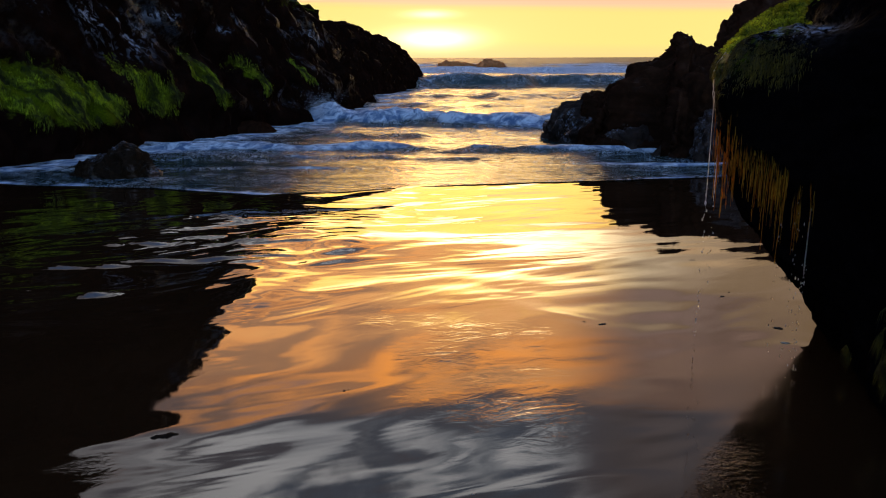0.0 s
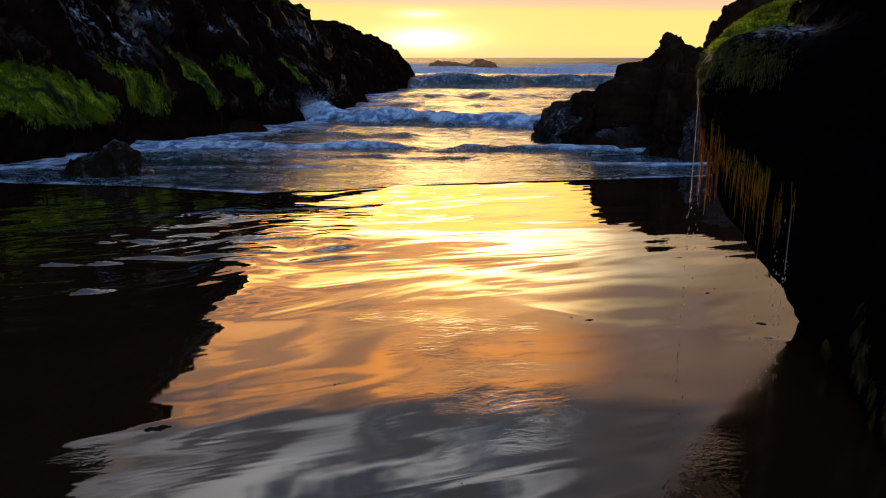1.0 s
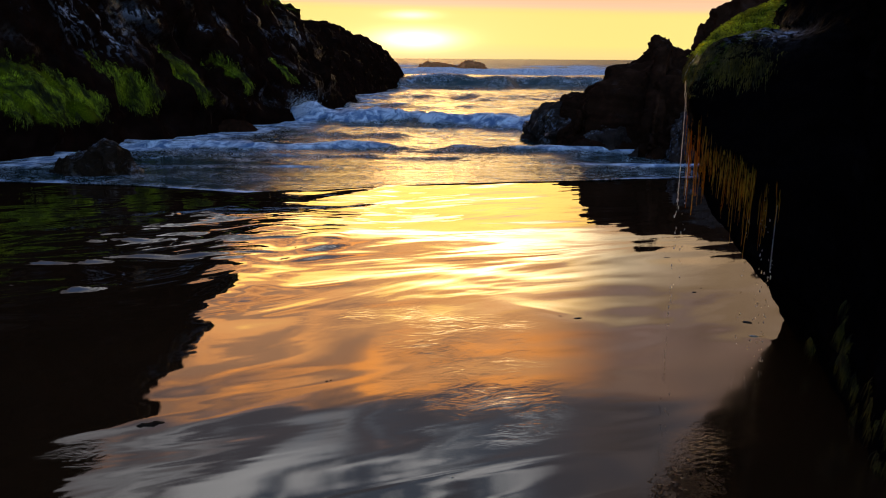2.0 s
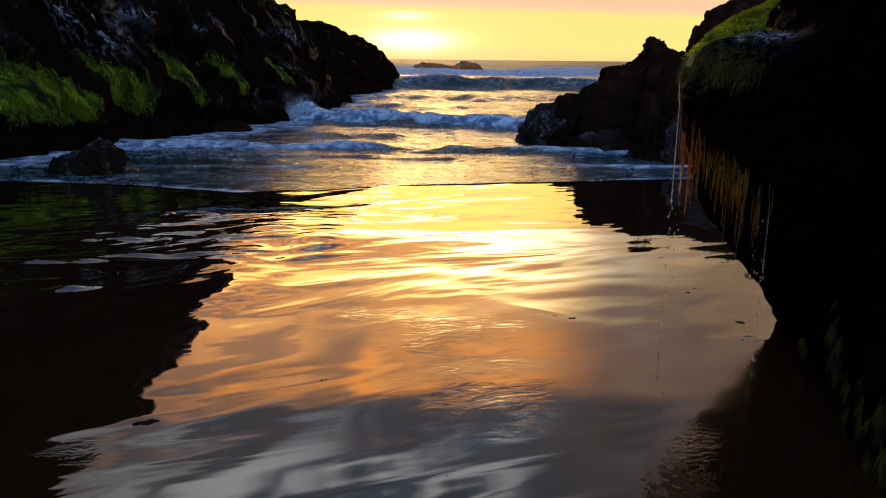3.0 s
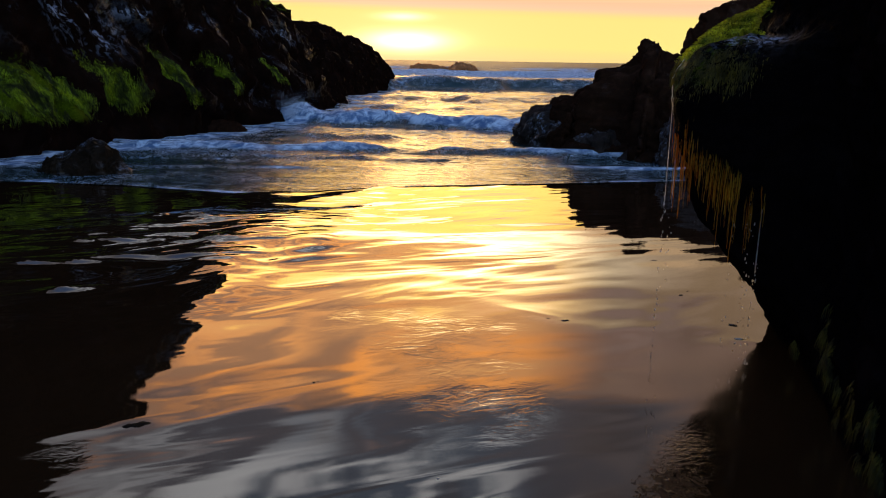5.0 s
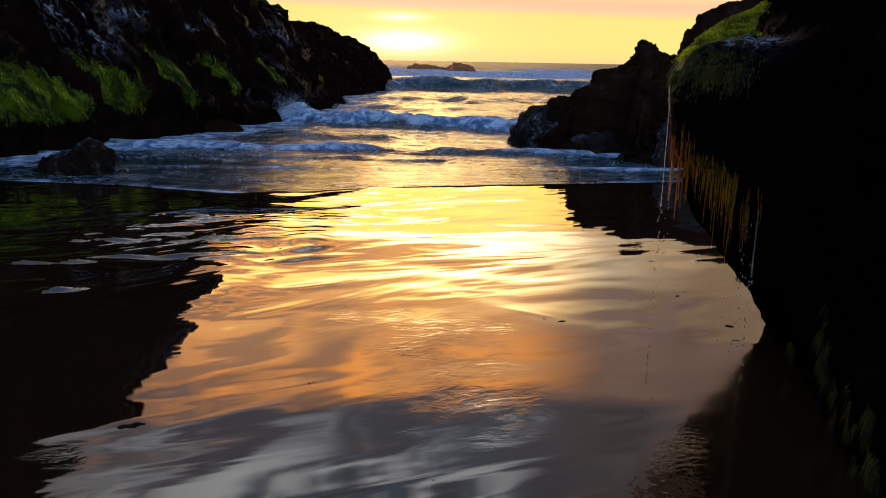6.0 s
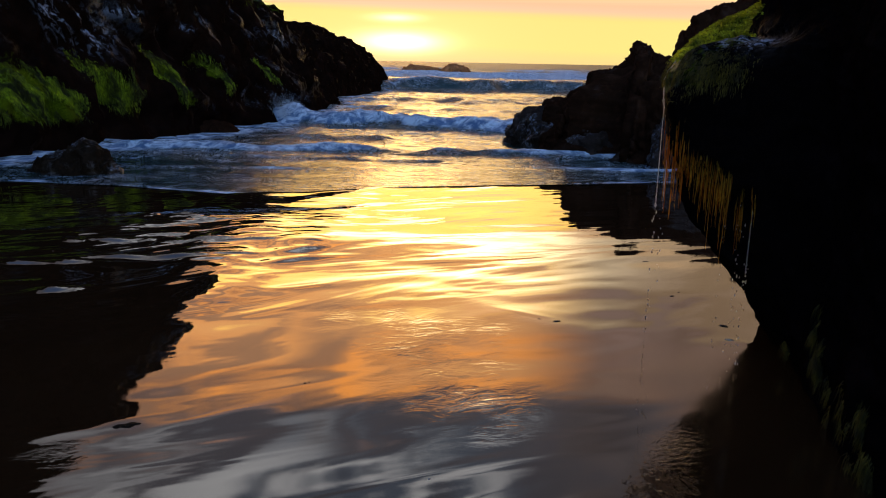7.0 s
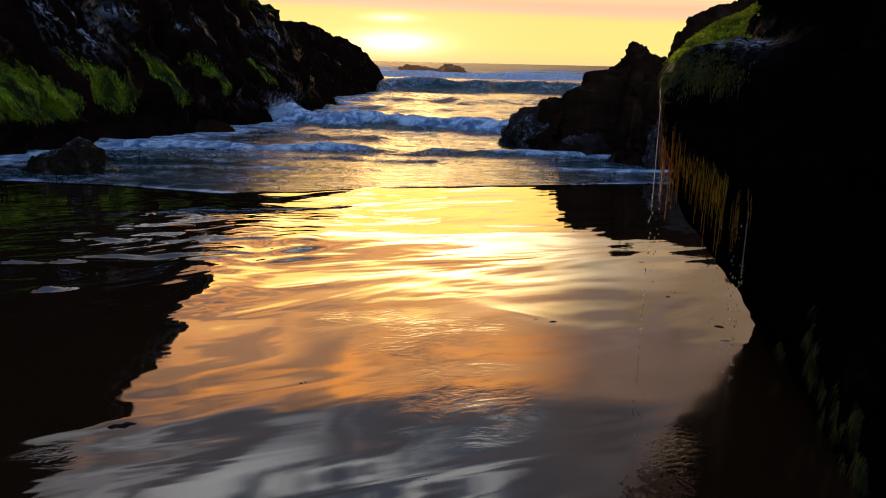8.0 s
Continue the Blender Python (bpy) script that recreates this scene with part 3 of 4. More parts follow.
    wet = 1.2 * smooth(ws, 0.0, 0.22) * np.exp(-((P[..., 1] - 14.5) / 2.2) ** 2 - ((P[..., 2] - 2.3) / 0.55) ** 2)
    wet = wet + 0.7 * smooth(ws, 0.12, 0.35) * smooth(P[..., 1], 15, 18) * (1 - smooth(P[..., 1], 24, 27)) * smooth(P[..., 2], 0.3, 1.0)
    yy, zz = P[..., 1], P[..., 2]
    # where the cliff's pale sky highlights are painted
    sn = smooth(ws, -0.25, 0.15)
    painted_glint = 1.7 * sn * np.exp(-((yy - 13.6) / 0.75) ** 2 - ((zz - 2.26 + 0.18 * (yy - 13.8)) / 0.20) ** 2)
    painted_glint = painted_glint + 0.9 * sn * np.exp(-((yy - 14.2) / 0.45) ** 2 - ((zz - 1.9) / 0.25) ** 2)
    painted_glint = painted_glint + 1.3 * sn * (np.exp(-((yy - 16.5) / 0.35) ** 2 - ((zz - 2.18) / 0.08) ** 2) + np.exp(-((yy - 15.0) / 0.25) ** 2 - ((zz - 2.4) / 0.07) ** 2))
    painted_glint = painted_glint + 0.6 * sn * np.exp(-((yy - 22.2) / 1.2) ** 2 - ((zz - 2.2) / 0.2) ** 2)
    painted_glint = painted_glint + 0.25 * smooth(ws, 0.0, 0.3) * smooth(yy, 16.5, 18) * (1 - smooth(yy, 20, 22)) * smooth(zz, 0.3, 0.8)
    me = grid_mesh("cliff", P, attrs={"moss": moss, "wet": wet, "painted_glint": painted_glint})
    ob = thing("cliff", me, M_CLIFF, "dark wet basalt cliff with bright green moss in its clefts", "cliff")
    return ob, P, moss


MOSS_PATCHES = [(12.2, 1.08, 0.80, 0.50, 1.0), (13.1, 0.85, 0.45, 0.34, 0.9), (14.5, 1.0, 0.30, 0.52, 0.7), (16.0, 1.15, 0.20, 0.48, 0.9), (17.4, 1.25, 0.18, 0.36, 0.6), (20.05, 1.32, 0.14, 0.24, 0.7)]


# ---- rocks on the far side of the channel ----
def lump(name, stations, width, label, mat, seed, res=(220, 150), rough=0.22, category="rock", group="", sharp=0.75, jag=0.55, spur_of=None, shine=0.0):
    """A rock ridge: stations of (x, y, top height), lofted with a rounded section of the given half width."""
    st = np.array(stations, float)
    k = np.linspace(0, len(st) - 1, res[0])
    C = np.stack([np.interp(k, range(len(st)), st[:, i]) for i in range(st.shape[1])], -1)
    a = np.linspace(0, math.pi, res[1])
    A, K = np.meshgrid(a, k)
    end = np.clip(np.minimum(K, len(st) - 1 - K) / 0.5, 0, 1) ** 0.5
    along = np.gradient(C[:, :2], axis=0)
    along /= np.linalg.norm(along, axis=1)[:, None]
    side = np.stack([along[:, 1], -along[:, 0]], -1)
    w = (C[:, 3] if st.shape[1] > 3 else np.full(len(C), width))[:, None]
    c, s = np.cos(A), np.sin(A)
    off = np.sign(c) * np.abs(c) ** 0.8 * w * end
    Z = C[:, 2:3] * s ** sharp * (0.25 + 0.75 * end) - 0.35
    X = C[:, 0:1] + off * side[:, 0:1]
    Y = C[:, 1:2] + off * side[:, 1:2]
    P = np.stack([X, Y, Z], -1)
    N = normals(P)
    if N[len(k) // 2, len(a) // 2, 2] < 0:
        N = -N
    D = rough * (fbm(P * 1.1 + seed, 6, 0.58) * 1.2 + jag * (fbm(P * 2.3 + seed, 5, 0.6, True) - 0.35))
    P = P + N * D[..., None]
    moss = 0.25 * smooth(fbm(P * 0.8 + seed, 3), 0.1, 0.5) * smooth(P[..., 2], 0.3, 0.8)
    wet = 0.8 * smooth(fbm(P * 1.7 + seed, 4), 0.05, 0.3)
    # the wet mask also places pale facet highlights painted in colour
    me = grid_mesh(name, P, attrs={"moss": moss, "wet": wet * shine, "painted_glint": 0.7 * wet * shine})
    if spur_of:
        return part(name, me, mat, spur_of, label)
    return thing(name, me, mat, label, category, group)


SPURS = [
    (53.0, [(1.76, 16.7, 0.42, 0.22), (1.86, 16.1, 0.80, 0.36), (2.02, 15.6, 0.98, 0.42), (2.2, 15.1, 0.88, 0.40), (2.38, 14.7, 0.55, 0.30)]),
    (61.0, [(2.38, 14.7, 0.5, 0.32), (2.65, 14.35, 0.98, 0.45), (2.95, 14.05, 1.10, 0.5), (3.25, 13.75, 0.75, 0.4)]),
    (67.0, [(2.75, 15.0, 1.0, 0.4), (3.0, 14.7, 1.5, 0.55), (3.3, 14.4, 1.6, 0.6), (3.7, 14.0, 1.3, 0.5)]),
]
FOOT_ROCKS = [
    (41.0, [(3.45, 12.75, 0.6, 0.35), (3.75, 12.7, 1.05, 0.6), (4.15, 12.6, 1.25, 0.7), (4.7, 12.5, 1.2, 0.7), (5.3, 12.4, 0.8, 0.5)], "grey-green weathered boulder against the foot of the outcrop"),
    (47.0, [(2.35, 14.1, 0.40, 0.2), (2.55, 13.95, 0.66, 0.35), (2.85, 13.8, 0.78, 0.45), (3.2, 13.7, 0.7, 0.4), (3.5, 13.6, 0.45, 0.3)], "rough dark brown boulder washed by surf beside the outcrop"),
    (59.0, [(2.98, 13.1, 0.40, 0.2), (3.2, 13.0, 0.56, 0.3), (3.5, 12.95, 0.60, 0.35), (3.8, 12.9, 0.45, 0.3)], "low black boulder lying in the swash below the outcrop"),
]


def build_far_rocks():
    outcrop = lump("rock_outcrop", [(1.75, 17.3, 0.40, 0.3), (2.05, 16.9, 0.76, 0.5), (2.4, 16.4, 1.13, 0.85), (2.8, 15.9, 1.39, 1.25), (3.15, 15.5, 1.51, 1.6), (3.44, 15.2, 1.74, 1.9), (3.62, 15.0, 2.02, 2.0), (3.77, 14.95, 2.30, 2.1), (3.97, 14.9, 2.18, 2.3), (4.2, 14.8, 2.13, 2.4), (4.8, 14.5, 2.12, 2.5), (6.2, 13.9, 2.1, 2.5), (8.5, 13.4, 2.2, 2.5)],
         1.0, "jagged dark basalt outcrop standing in the shallow surf", M_ROCK, 3.0, (340, 220), 0.23, sharp=1.15, jag=0.65)
    for seed, st in SPURS:
        lump("spur", st, 0.4, "wet grey spur with facet highlights painted pale", M_FOOTROCK, seed, (120, 80), 0.17, jag=0.9, spur_of=outcrop, shine=0.7)
    for seed, st, label in FOOT_ROCKS:
        lump("boulder", st, 0.5, label, M_FOOTROCK, seed, (110, 80), 0.14, "boulder", "boulders at the water's edge", jag=0.9, shine=0.5)
    lump("rock_headland", [(5.5, 18.3, 1.7, 0.35), (5.66, 18.2, 2.62, 0.7), (6.0, 18.1, 3.05, 1.1), (6.9, 18.0, 3.36, 1.4), (7.6, 18.0, 3.9, 1.6), (10.0, 18.0, 4.2, 2.0), (16.0, 18.0, 4.4, 2.2)],
         1.0, "dark rounded basalt headland rising beyond the outcrop", M_ROCK, 8.0)
    lump("boulder", [(-5.7, 17.4, 0.5, 0.4), (-5.2, 17.2, 0.62, 0.5), (-4.7, 17.1, 0.58, 0.45), (-4.3, 17.2, 0.45, 0.3)],
         0.4, "low black ledge rock at the foot of the cliff", M_ROCK, 33.0, (80, 60), 0.10, "boulder", "boulders at the water's edge")
    lump("boulder", [(-5.72, 10.7, 0.36, 0.22), (-5.45, 10.7, 0.50, 0.36), (-5.1, 10.72, 0.62, 0.42), (-4.8, 10.78, 0.70, 0.42), (-4.65, 10.85, 0.66, 0.38), (-4.52, 10.95, 0.42, 0.25)],
         0.4, "low dark brown boulder lying at the edge of the swash", M_BOULDER, 14.0, (150, 120), 0.17, "boulder", "boulders at the water's edge", 0.6, 0.8, shine=0.8)
    lump("sea_rock", [(-5.6, 113, 0.7, 0.8), (-4.0, 113, 1.4, 1.2), (-2.2, 112, 1.3, 1.2), (0.0, 112, 0.9, 1.1), (1.4, 112, 0.8, 0.8)],
         1.0, "low rock awash among the far breakers, coloured with haze glow", M_SEAROCK, 20.0, (90, 40), 0.3, "rock", "rocks out at sea")
    lump("sea_rock", [(0.3, 109, 0.8, 0.8), (1.6, 109, 1.65, 1.4), (3.2, 109, 1.4, 1.3), (4.8, 109, 0.9, 1.0)],
         1.0, "humped rock out among the far breakers, coloured with haze glow", M_SEAROCK, 26.0, (90, 40), 0.3, "rock", "rocks out at sea")


# ---- mossy overhang ----
WALL = [(2.15, -0.3), (2.08, 0.0), (2.05, 0.35), (2.05, 0.7), (2.05, 1.1), (2.03, 1.4), (2.0, 1.62), (1.98, 1.75), (1.97, 1.85), (1.95, 2.1), (1.90, 2.7), (1.80, 4.5), (6.0, 5.5)]
LEDGE = [(2.25, -0.3), (2.08, 0.0), (1.86, 0.35), (1.55, 0.72), (1.40, 1.08), (1.32, 1.36), (1.33, 1.56), (1.45, 1.67), (1.82, 1.72), (1.84, 1.95), (1.80, 2.7), (1.75, 4.5), (6.0, 5.5)]
BACKS = [(2.6, -0.3), (2.5, 0.0), (2.35, 0.4), (2.1, 0.85), (1.88, 1.2), (1.76, 1.48), (1.70, 1.66), (1.76, 1.80), (1.97, 1.93), (2.2, 2.04), (2.4, 2.7), (2.8, 4.5), (6.0, 5.5)]
END = [(4.2, -0.3), (4.0, 0.0), (3.8, 0.4), (3.5, 0.85), (3.4, 1.25), (3.3, 1.55), (3.3, 1.75), (3.3, 1.86), (3.4, 2.0), (3.5, 2.15), (3.7, 2.7), (4.2, 4.0), (6.0, 4.5)]


def build_overhang():
    ys = np.concatenate([np.linspace(-4, 2.2, 50), np.linspace(2.23, 6.6, 260)])
    s = np.linspace(0, 12, 300)
    prof = {k: np.stack([curve(s, range(13), [p[i] for p in q]) for i in (0, 1)], -1) for k, q in (("w", WALL), ("l", LEDGE), ("b", BACKS), ("e", END))}
    wl = smooth(ys, 3.55, 4.25) * (1 - smooth(ys, 4.45, 5.2))
    wb = smooth(ys, 4.45, 5.2) * (1 - smooth(ys, 5.3, 6.3))
    we = smooth(ys, 5.3, 6.3)
    ww = 1 - smooth(ys, 3.55, 4.25)
    Q = sum(w[:, None, None] * prof[k][None] for k, w in (("w", ww), ("l", wl), ("b", wb), ("e", we)))
    Yg = np.repeat(ys[:, None], len(s), 1)
    lead = np.interp(ys, [2.2, 2.9, 3.5, 4.0, 4.4], [0.38, 0.32, 0.17, 0.07, 0.0])[:, None] * (1 - smooth(Q[..., 1], 2.4, 4.0))
    P = np.stack([Q[..., 0] - lead, Yg, Q[..., 1]], -1)
    N = normals(P)
    if N[100, 100, 0] > 0:
        N = -N
    D = 0.08 * fbm(P * 1.6 + 3, 6, 0.5) + 0.04 * (fbm(P * 4.2 + 9, 5, 0.55, True) - 0.35)
    D = D * (1 - 0.4 * smooth(P[..., 2], 1.8, 2.1))
    P = P + N * D[..., None]
    N = normals(P)
    if N[100, 100, 0] > 0:
        N = -N
    nz = fbm(P * 2.0 + 2, 4)
    top = smooth(N[..., 2], 0.15, 0.6) * smooth(P[..., 1], 4.3, 4.55) * smooth(P[..., 2], 1.5, 1.66) * (1 - smooth(P[..., 2], 2.15, 2.4))
    face = smooth(P[..., 2] + 0.25 * nz, 1.36, 1.58) * smooth(P[..., 1], 3.9, 4.15) * (1 - smooth(P[..., 0], 1.55, 1.85)) * 0.44
    low = 0.36 * smooth(P[..., 1], 2.3, 2.7) * (1 - smooth(P[..., 1], 3.6, 3.9)) * smooth(0.6 - P[..., 2], 0, 0.3) * smooth(nz, -0.1, 0.25)
    moss = np.clip(np.maximum(np.maximum(1.1 * top, face * (1 + nz)), low), 0, 1.2)
    wet = 2.2 * np.exp(-((P[..., 2] - 1.69) / 0.08) ** 2 - ((P[..., 1] - 4.45) / 0.35) ** 2) * smooth(P[..., 0], 1.5, 1.65)
    wet = wet + 0.8 * np.exp(-((P[..., 0] - 1.34) / 0.06) ** 2) * smooth(P[..., 2], 1.2, 1.4) * smooth(P[..., 1], 4.2, 4.5)
    # bluish-white highlight painted along the ledge's rim
    painted_glint = 1.6 * np.exp(-((P[..., 2] - 1.725) / 0.05) ** 2 - ((P[..., 1] - 4.14) / 0.14) ** 2 - ((P[..., 0] - 1.62) / 0.13) ** 2)
    me = grid_mesh("overhang", P[:, ::-1], attrs={"moss": moss[:, ::-1], "wet": wet[:, ::-1], "painted_glint": painted_glint[:, ::-1]})
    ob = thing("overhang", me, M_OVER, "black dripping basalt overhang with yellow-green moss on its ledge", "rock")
    return ob, P, N, moss


build_ground()
build_sea()
cliff, CP, CM = build_cliff()
build_far_rocks()
over, OP, ON, OM = build_overhang()


# ---- moss fuzz ----
def moss_material(name, c1, c2, thru, streak=2.6, dull=(0.22, 0.20, 0.25), stretch=(1.0, 1.0, 0.4), turn=(0, 38, 0), single=False):
    """Soft moss and weed: light shines through the thin blades."""
    m, n, out = material(name)
    rnd = n.node("ShaderNodeObjectInfo").outputs["Random"] if single else n.node("ShaderNodeNewGeometry").outputs["Random Per Island"]
    p = position(n)
    lit_streak = n.noise(n.scaled(p, stretch, turn), streak, 5, 0.62, 0.4)
    col = n.ramp(rnd, (0.0, c1), (1.0, c2))
    # shaded gaps between blades multiplied into the colour along the noise
    col = n.mix(n.step(lit_streak, 0.40, 0.60), n.mix(1.0, col, dull, "MULTIPLY"), col)
    if single:           # shade at the root painted near-black, amber blade below
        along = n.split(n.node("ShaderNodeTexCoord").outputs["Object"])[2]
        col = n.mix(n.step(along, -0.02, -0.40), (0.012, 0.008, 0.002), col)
    # sky-facing highlights painted in where the noise runs high
    col = n.mix(n.step(lit_streak, 0.58, 0.72), col, n.mix(1.0, col, (2.1, 1.75, 1.2), "MULTIPLY"))
    d = n.node("ShaderNodeBsdfPrincipled")
    n.put(d.inputs["Base Color"], col)
    d.inputs["Roughness"].default_value = 0.2 if single else 0.6
    t = n.node("ShaderNodeBsdfTranslucent")
    n.put(t.inputs[0], col)
    mx = n.node("ShaderNodeMixShader")
    mx.inputs[0].default_value = thru
    n.t.links.new(d.outputs[0], mx.inputs[1])
    n.t.links.new(t.outputs[0], mx.inputs[2])
    n.t.links.new(mx.outputs[0], out.inputs[0])
    return m


M_MOSS = moss_material("moss", (0.06, 0.10, 0.002), (0.52, 0.70, 0.016), 0.4, 4.2, (0.09, 0.09, 0.10), (1.0, 0.30, 1.5), (48, 0, 0))
M_LEDGE = moss_material("ledge_moss", (0.30, 0.34, 0.008), (0.90, 0.92, 0.05), 0.35, 6.0, (0.45, 0.45, 0.40))
M_FACE = moss_material("face_moss", (0.05, 0.04, 0.002), (0.24, 0.18, 0.006), 0.3, 7.0, (0.35, 0.35, 0.4), (1.0, 1.0, 0.3), (0, 0, 0))
M_FOOT = moss_material("foot_weed", (0.03, 0.035, 0.004), (0.16, 0.14, 0.012), 0.3, 9.0)
# amber backlight of the strands put into their blade colour
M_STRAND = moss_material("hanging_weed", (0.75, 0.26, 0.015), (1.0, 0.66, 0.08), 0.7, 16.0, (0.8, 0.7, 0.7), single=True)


def fuzz(name, P, N, weight, count, length, width, droop, parent, mat, seed, label=""):
    """Short bent blades growing out of a surface where weight is high."""
    rng = np.random.RandomState(seed)
    w = weight.reshape(-1).clip(0)
    if w.sum() <= 0:
        return None
    pick = rng.choice(len(w), count, p=w / w.sum())
    du = np.gradient(P, axis=0).reshape(-1, 3)[pick] * rng.uniform(-1, 1, (count, 1))
    dv = np.gradient(P, axis=1).reshape(-1, 3)[pick] * rng.uniform(-1, 1, (count, 1))
    p = P.reshape(-1, 3)[pick] + du + dv
    nn = N.reshape(-1, 3)[pick]
    way = nn * 0.8 + rng.normal(0, 0.45, (count, 3)) + np.array([0, 0, -droop])
    way /= np.linalg.norm(way, axis=1)[:, None]
    ln = length * rng.uniform(0.5, 1.5, (count, 1))
    side = np.cross(way, rng.normal(size=(count, 3)))
    side /= np.linalg.norm(side, axis=1)[:, None]
    wd = width * rng.uniform(0.6, 1.4, (count, 1))
    mid = p + way * ln * 0.55
    tip = mid + (way + np.array([0, 0, -0.5 - droop])) * ln * 0.4
    root = p - nn * 0.006
    V = np.stack([root - side * wd, root + side * wd, mid + side * wd * 0.8, mid - side * wd * 0.8, tip], 1).reshape(-1, 3)
    k = np.arange(count)[:, None] * 5
    quads, tris = (k + np.array([0, 1, 2, 3])).tolist(), (k + np.array([3, 2, 4])).tolist()
    me = raw_mesh(name, V.tolist(), quads + tris)
    return part(name, me, mat, parent, label, "stuff")


CN = normals(CP)
for j, (y0, z0, sy, sz, k) in enumerate(MOSS_PATCHES):
    d2 = ((CP[..., 1] + 0.8 * (CP[..., 2] - z0) - y0) / sy) ** 2 + ((CP[..., 2] - z0) / sz) ** 2
    v = CP[..., 1] + CP[..., 2]          # streaks run down and outwards
    grain = smooth(fbm(np.stack([v * 0.9, (CP[..., 1] * 0.65 + v) * 2.2, CP[..., 2] * 0.8], -1) + 3, 4), -0.22, 0.12)
    fuzz("moss_patch", CP, CN, np.exp(-d2 * 1.2) * grain * (d2 < 1.9) * smooth(CP[..., 2], 0.45, 0.95), int((20000 * sy * sz / 0.3 + 2500) * k * k), 0.050, 0.0042, 1.3, cliff, M_MOSS, 100 + j, "bright green hanging moss")

ledge = (OM > 0.55) * smooth(OP[..., 2] + 0.35 * (OP[..., 0] - 1.4), 1.60, 1.68) * smooth(fbm(OP * 9, 3), -0.35, 0.1)
fuzz("ledge_moss", OP, ON, ledge, 22000, 0.022, 0.004, 0.1, over, M_LEDGE, 201, "yellow-green moss cushion on the ledge")
olive = smooth(OP[..., 2] + 0.10 * fbm(OP * 5 + 4, 3), 1.44, 1.62) * (1 - smooth(OP[..., 2], 1.68, 1.74)) * smooth(OP[..., 1], 3.85, 4.0) * (1 - smooth(OP[..., 1], 4.6, 4.7)) * (1 - smooth(OP[..., 0], 1.50, 1.68)) * smooth(fbm(OP * 9 + 6, 3), -0.3, 0.1)
fuzz("face_moss", OP, ON, olive, 14000, 0.018, 0.0020, 1.6, over, M_FACE, 204, "dark olive moss hanging down the face")
FOOT = [(1.95, 3.93, 0.10, 0.05), (1.84, 3.46, 0.42, 0.05), (1.81, 3.32, 0.30, 0.05), (1.84, 3.24, 0.13, 0.07), (1.76, 3.0, 0.22, 0.07), (1.72, 2.84, 0.14, 0.07), (1.70, 2.74, 0.26, 0.05), (1.72, 2.68, 0.08, 0.06)]
low = sum(np.exp(-((OP[..., 0] - x) ** 2 + (OP[..., 1] - y) ** 2) / (r * 0.5) ** 2 - ((OP[..., 2] - z) / (r * 1.5)) ** 2) for x, y, z, r in FOOT) * smooth(fbm(np.stack([OP[..., 0] * 9, OP[..., 1] * 16, OP[..., 2] * 3], -1), 3), -0.1, 0.2)
low = np.where(low > 0.08, low, 0)
fuzz("foot_moss", OP, ON, low * 1.0, 1700, 0.045, 0.0013, 1.8, over, M_FOOT, 202, "dull green weed hanging at the foot")


# ---- hanging weed, each strand a part of the overhang ----
def strand_mesh(length, width, seed):
    """A thin drooping tuft of weed: a beaded, tapered, wavy tube."""
    rng = np.random.RandomState(seed)
    t = np.linspace(0, 1, 16)
    wav = np.cumsum(rng.normal(0, 0.0007, (16, 2)), 0)
    r = width * (1 - 0.75 * t) * (1 + 0.45 * rng.uniform(-1, 1, 16))
    a = np.linspace(0, 2 * math.pi, 5)[:-1]
    P = np.zeros((16, 4, 3))
    P[..., 0] = wav[:, :1] + r[:, None] * np.cos(a)
    P[..., 1] = wav[:, 1:] + r[:, None] * np.sin(a)
    P[..., 2] = -length * t[:, None]
    me = grid_mesh("strand", P, wrap=True)
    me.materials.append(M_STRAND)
    return me


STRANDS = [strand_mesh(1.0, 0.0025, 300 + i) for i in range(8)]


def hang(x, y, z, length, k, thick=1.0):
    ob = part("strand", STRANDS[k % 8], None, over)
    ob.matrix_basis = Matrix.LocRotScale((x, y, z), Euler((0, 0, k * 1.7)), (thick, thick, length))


rng = np.random.RandomState(5)
for k in range(84):      # long curtain at the tip of the ledge
    a = rng.uniform() ** 1.3
    hang(1.316 + 0.085 * a, rng.uniform(4.12, 4.42), 1.38 - 0.06 * a + rng.normal(0, 0.03), rng.uniform(0.16, 0.5) * (1 - 0.3 * a) + 0.2 * (k % 7 == 0), k, rng.uniform(0.6, 1.9))
# tufts along the underside: x, y, root height, length, strands
TUFTS = [(1.345, 4.12, 1.16, 0.22, 14), (1.365, 4.10, 1.15, 0.12, 12), (1.385, 4.08, 1.13, 0.18, 16), (1.410, 4.05, 1.10, 0.16, 18), (1.430, 4.03, 1.08, 0.30, 16), (1.452, 4.02, 1.06, 0.18, 14),
         (1.475, 4.00, 1.07, 0.32, 16), (1.495, 3.98, 1.05, 0.25, 18), (1.518, 3.96, 1.03, 0.34, 20), (1.540, 3.94, 1.02, 0.30, 14), (1.585, 3.91, 0.96, 0.30, 10), (1.600, 3.90, 0.94, 0.14, 8), (1.635, 3.85, 0.94, 0.10, 5)]
k = 0
for tx, ty, tz, tl, count in TUFTS:
    spread = rng.uniform(0.006, 0.018)
    for j in range(count):
        d = rng.normal(0, 1.0)
        short = math.exp(-0.5 * d * d) * rng.uniform(0.25, 1.0)
        hang(tx + spread * d, ty + rng.normal(0, 0.008), tz + 0.03 + rng.normal(0, 0.04), 0.08 + tl * short * rng.uniform(0.7, 1.3), k, rng.uniform(0.3, 1.0) + 1.1 * rng.uniform() ** 3)
        k += 1


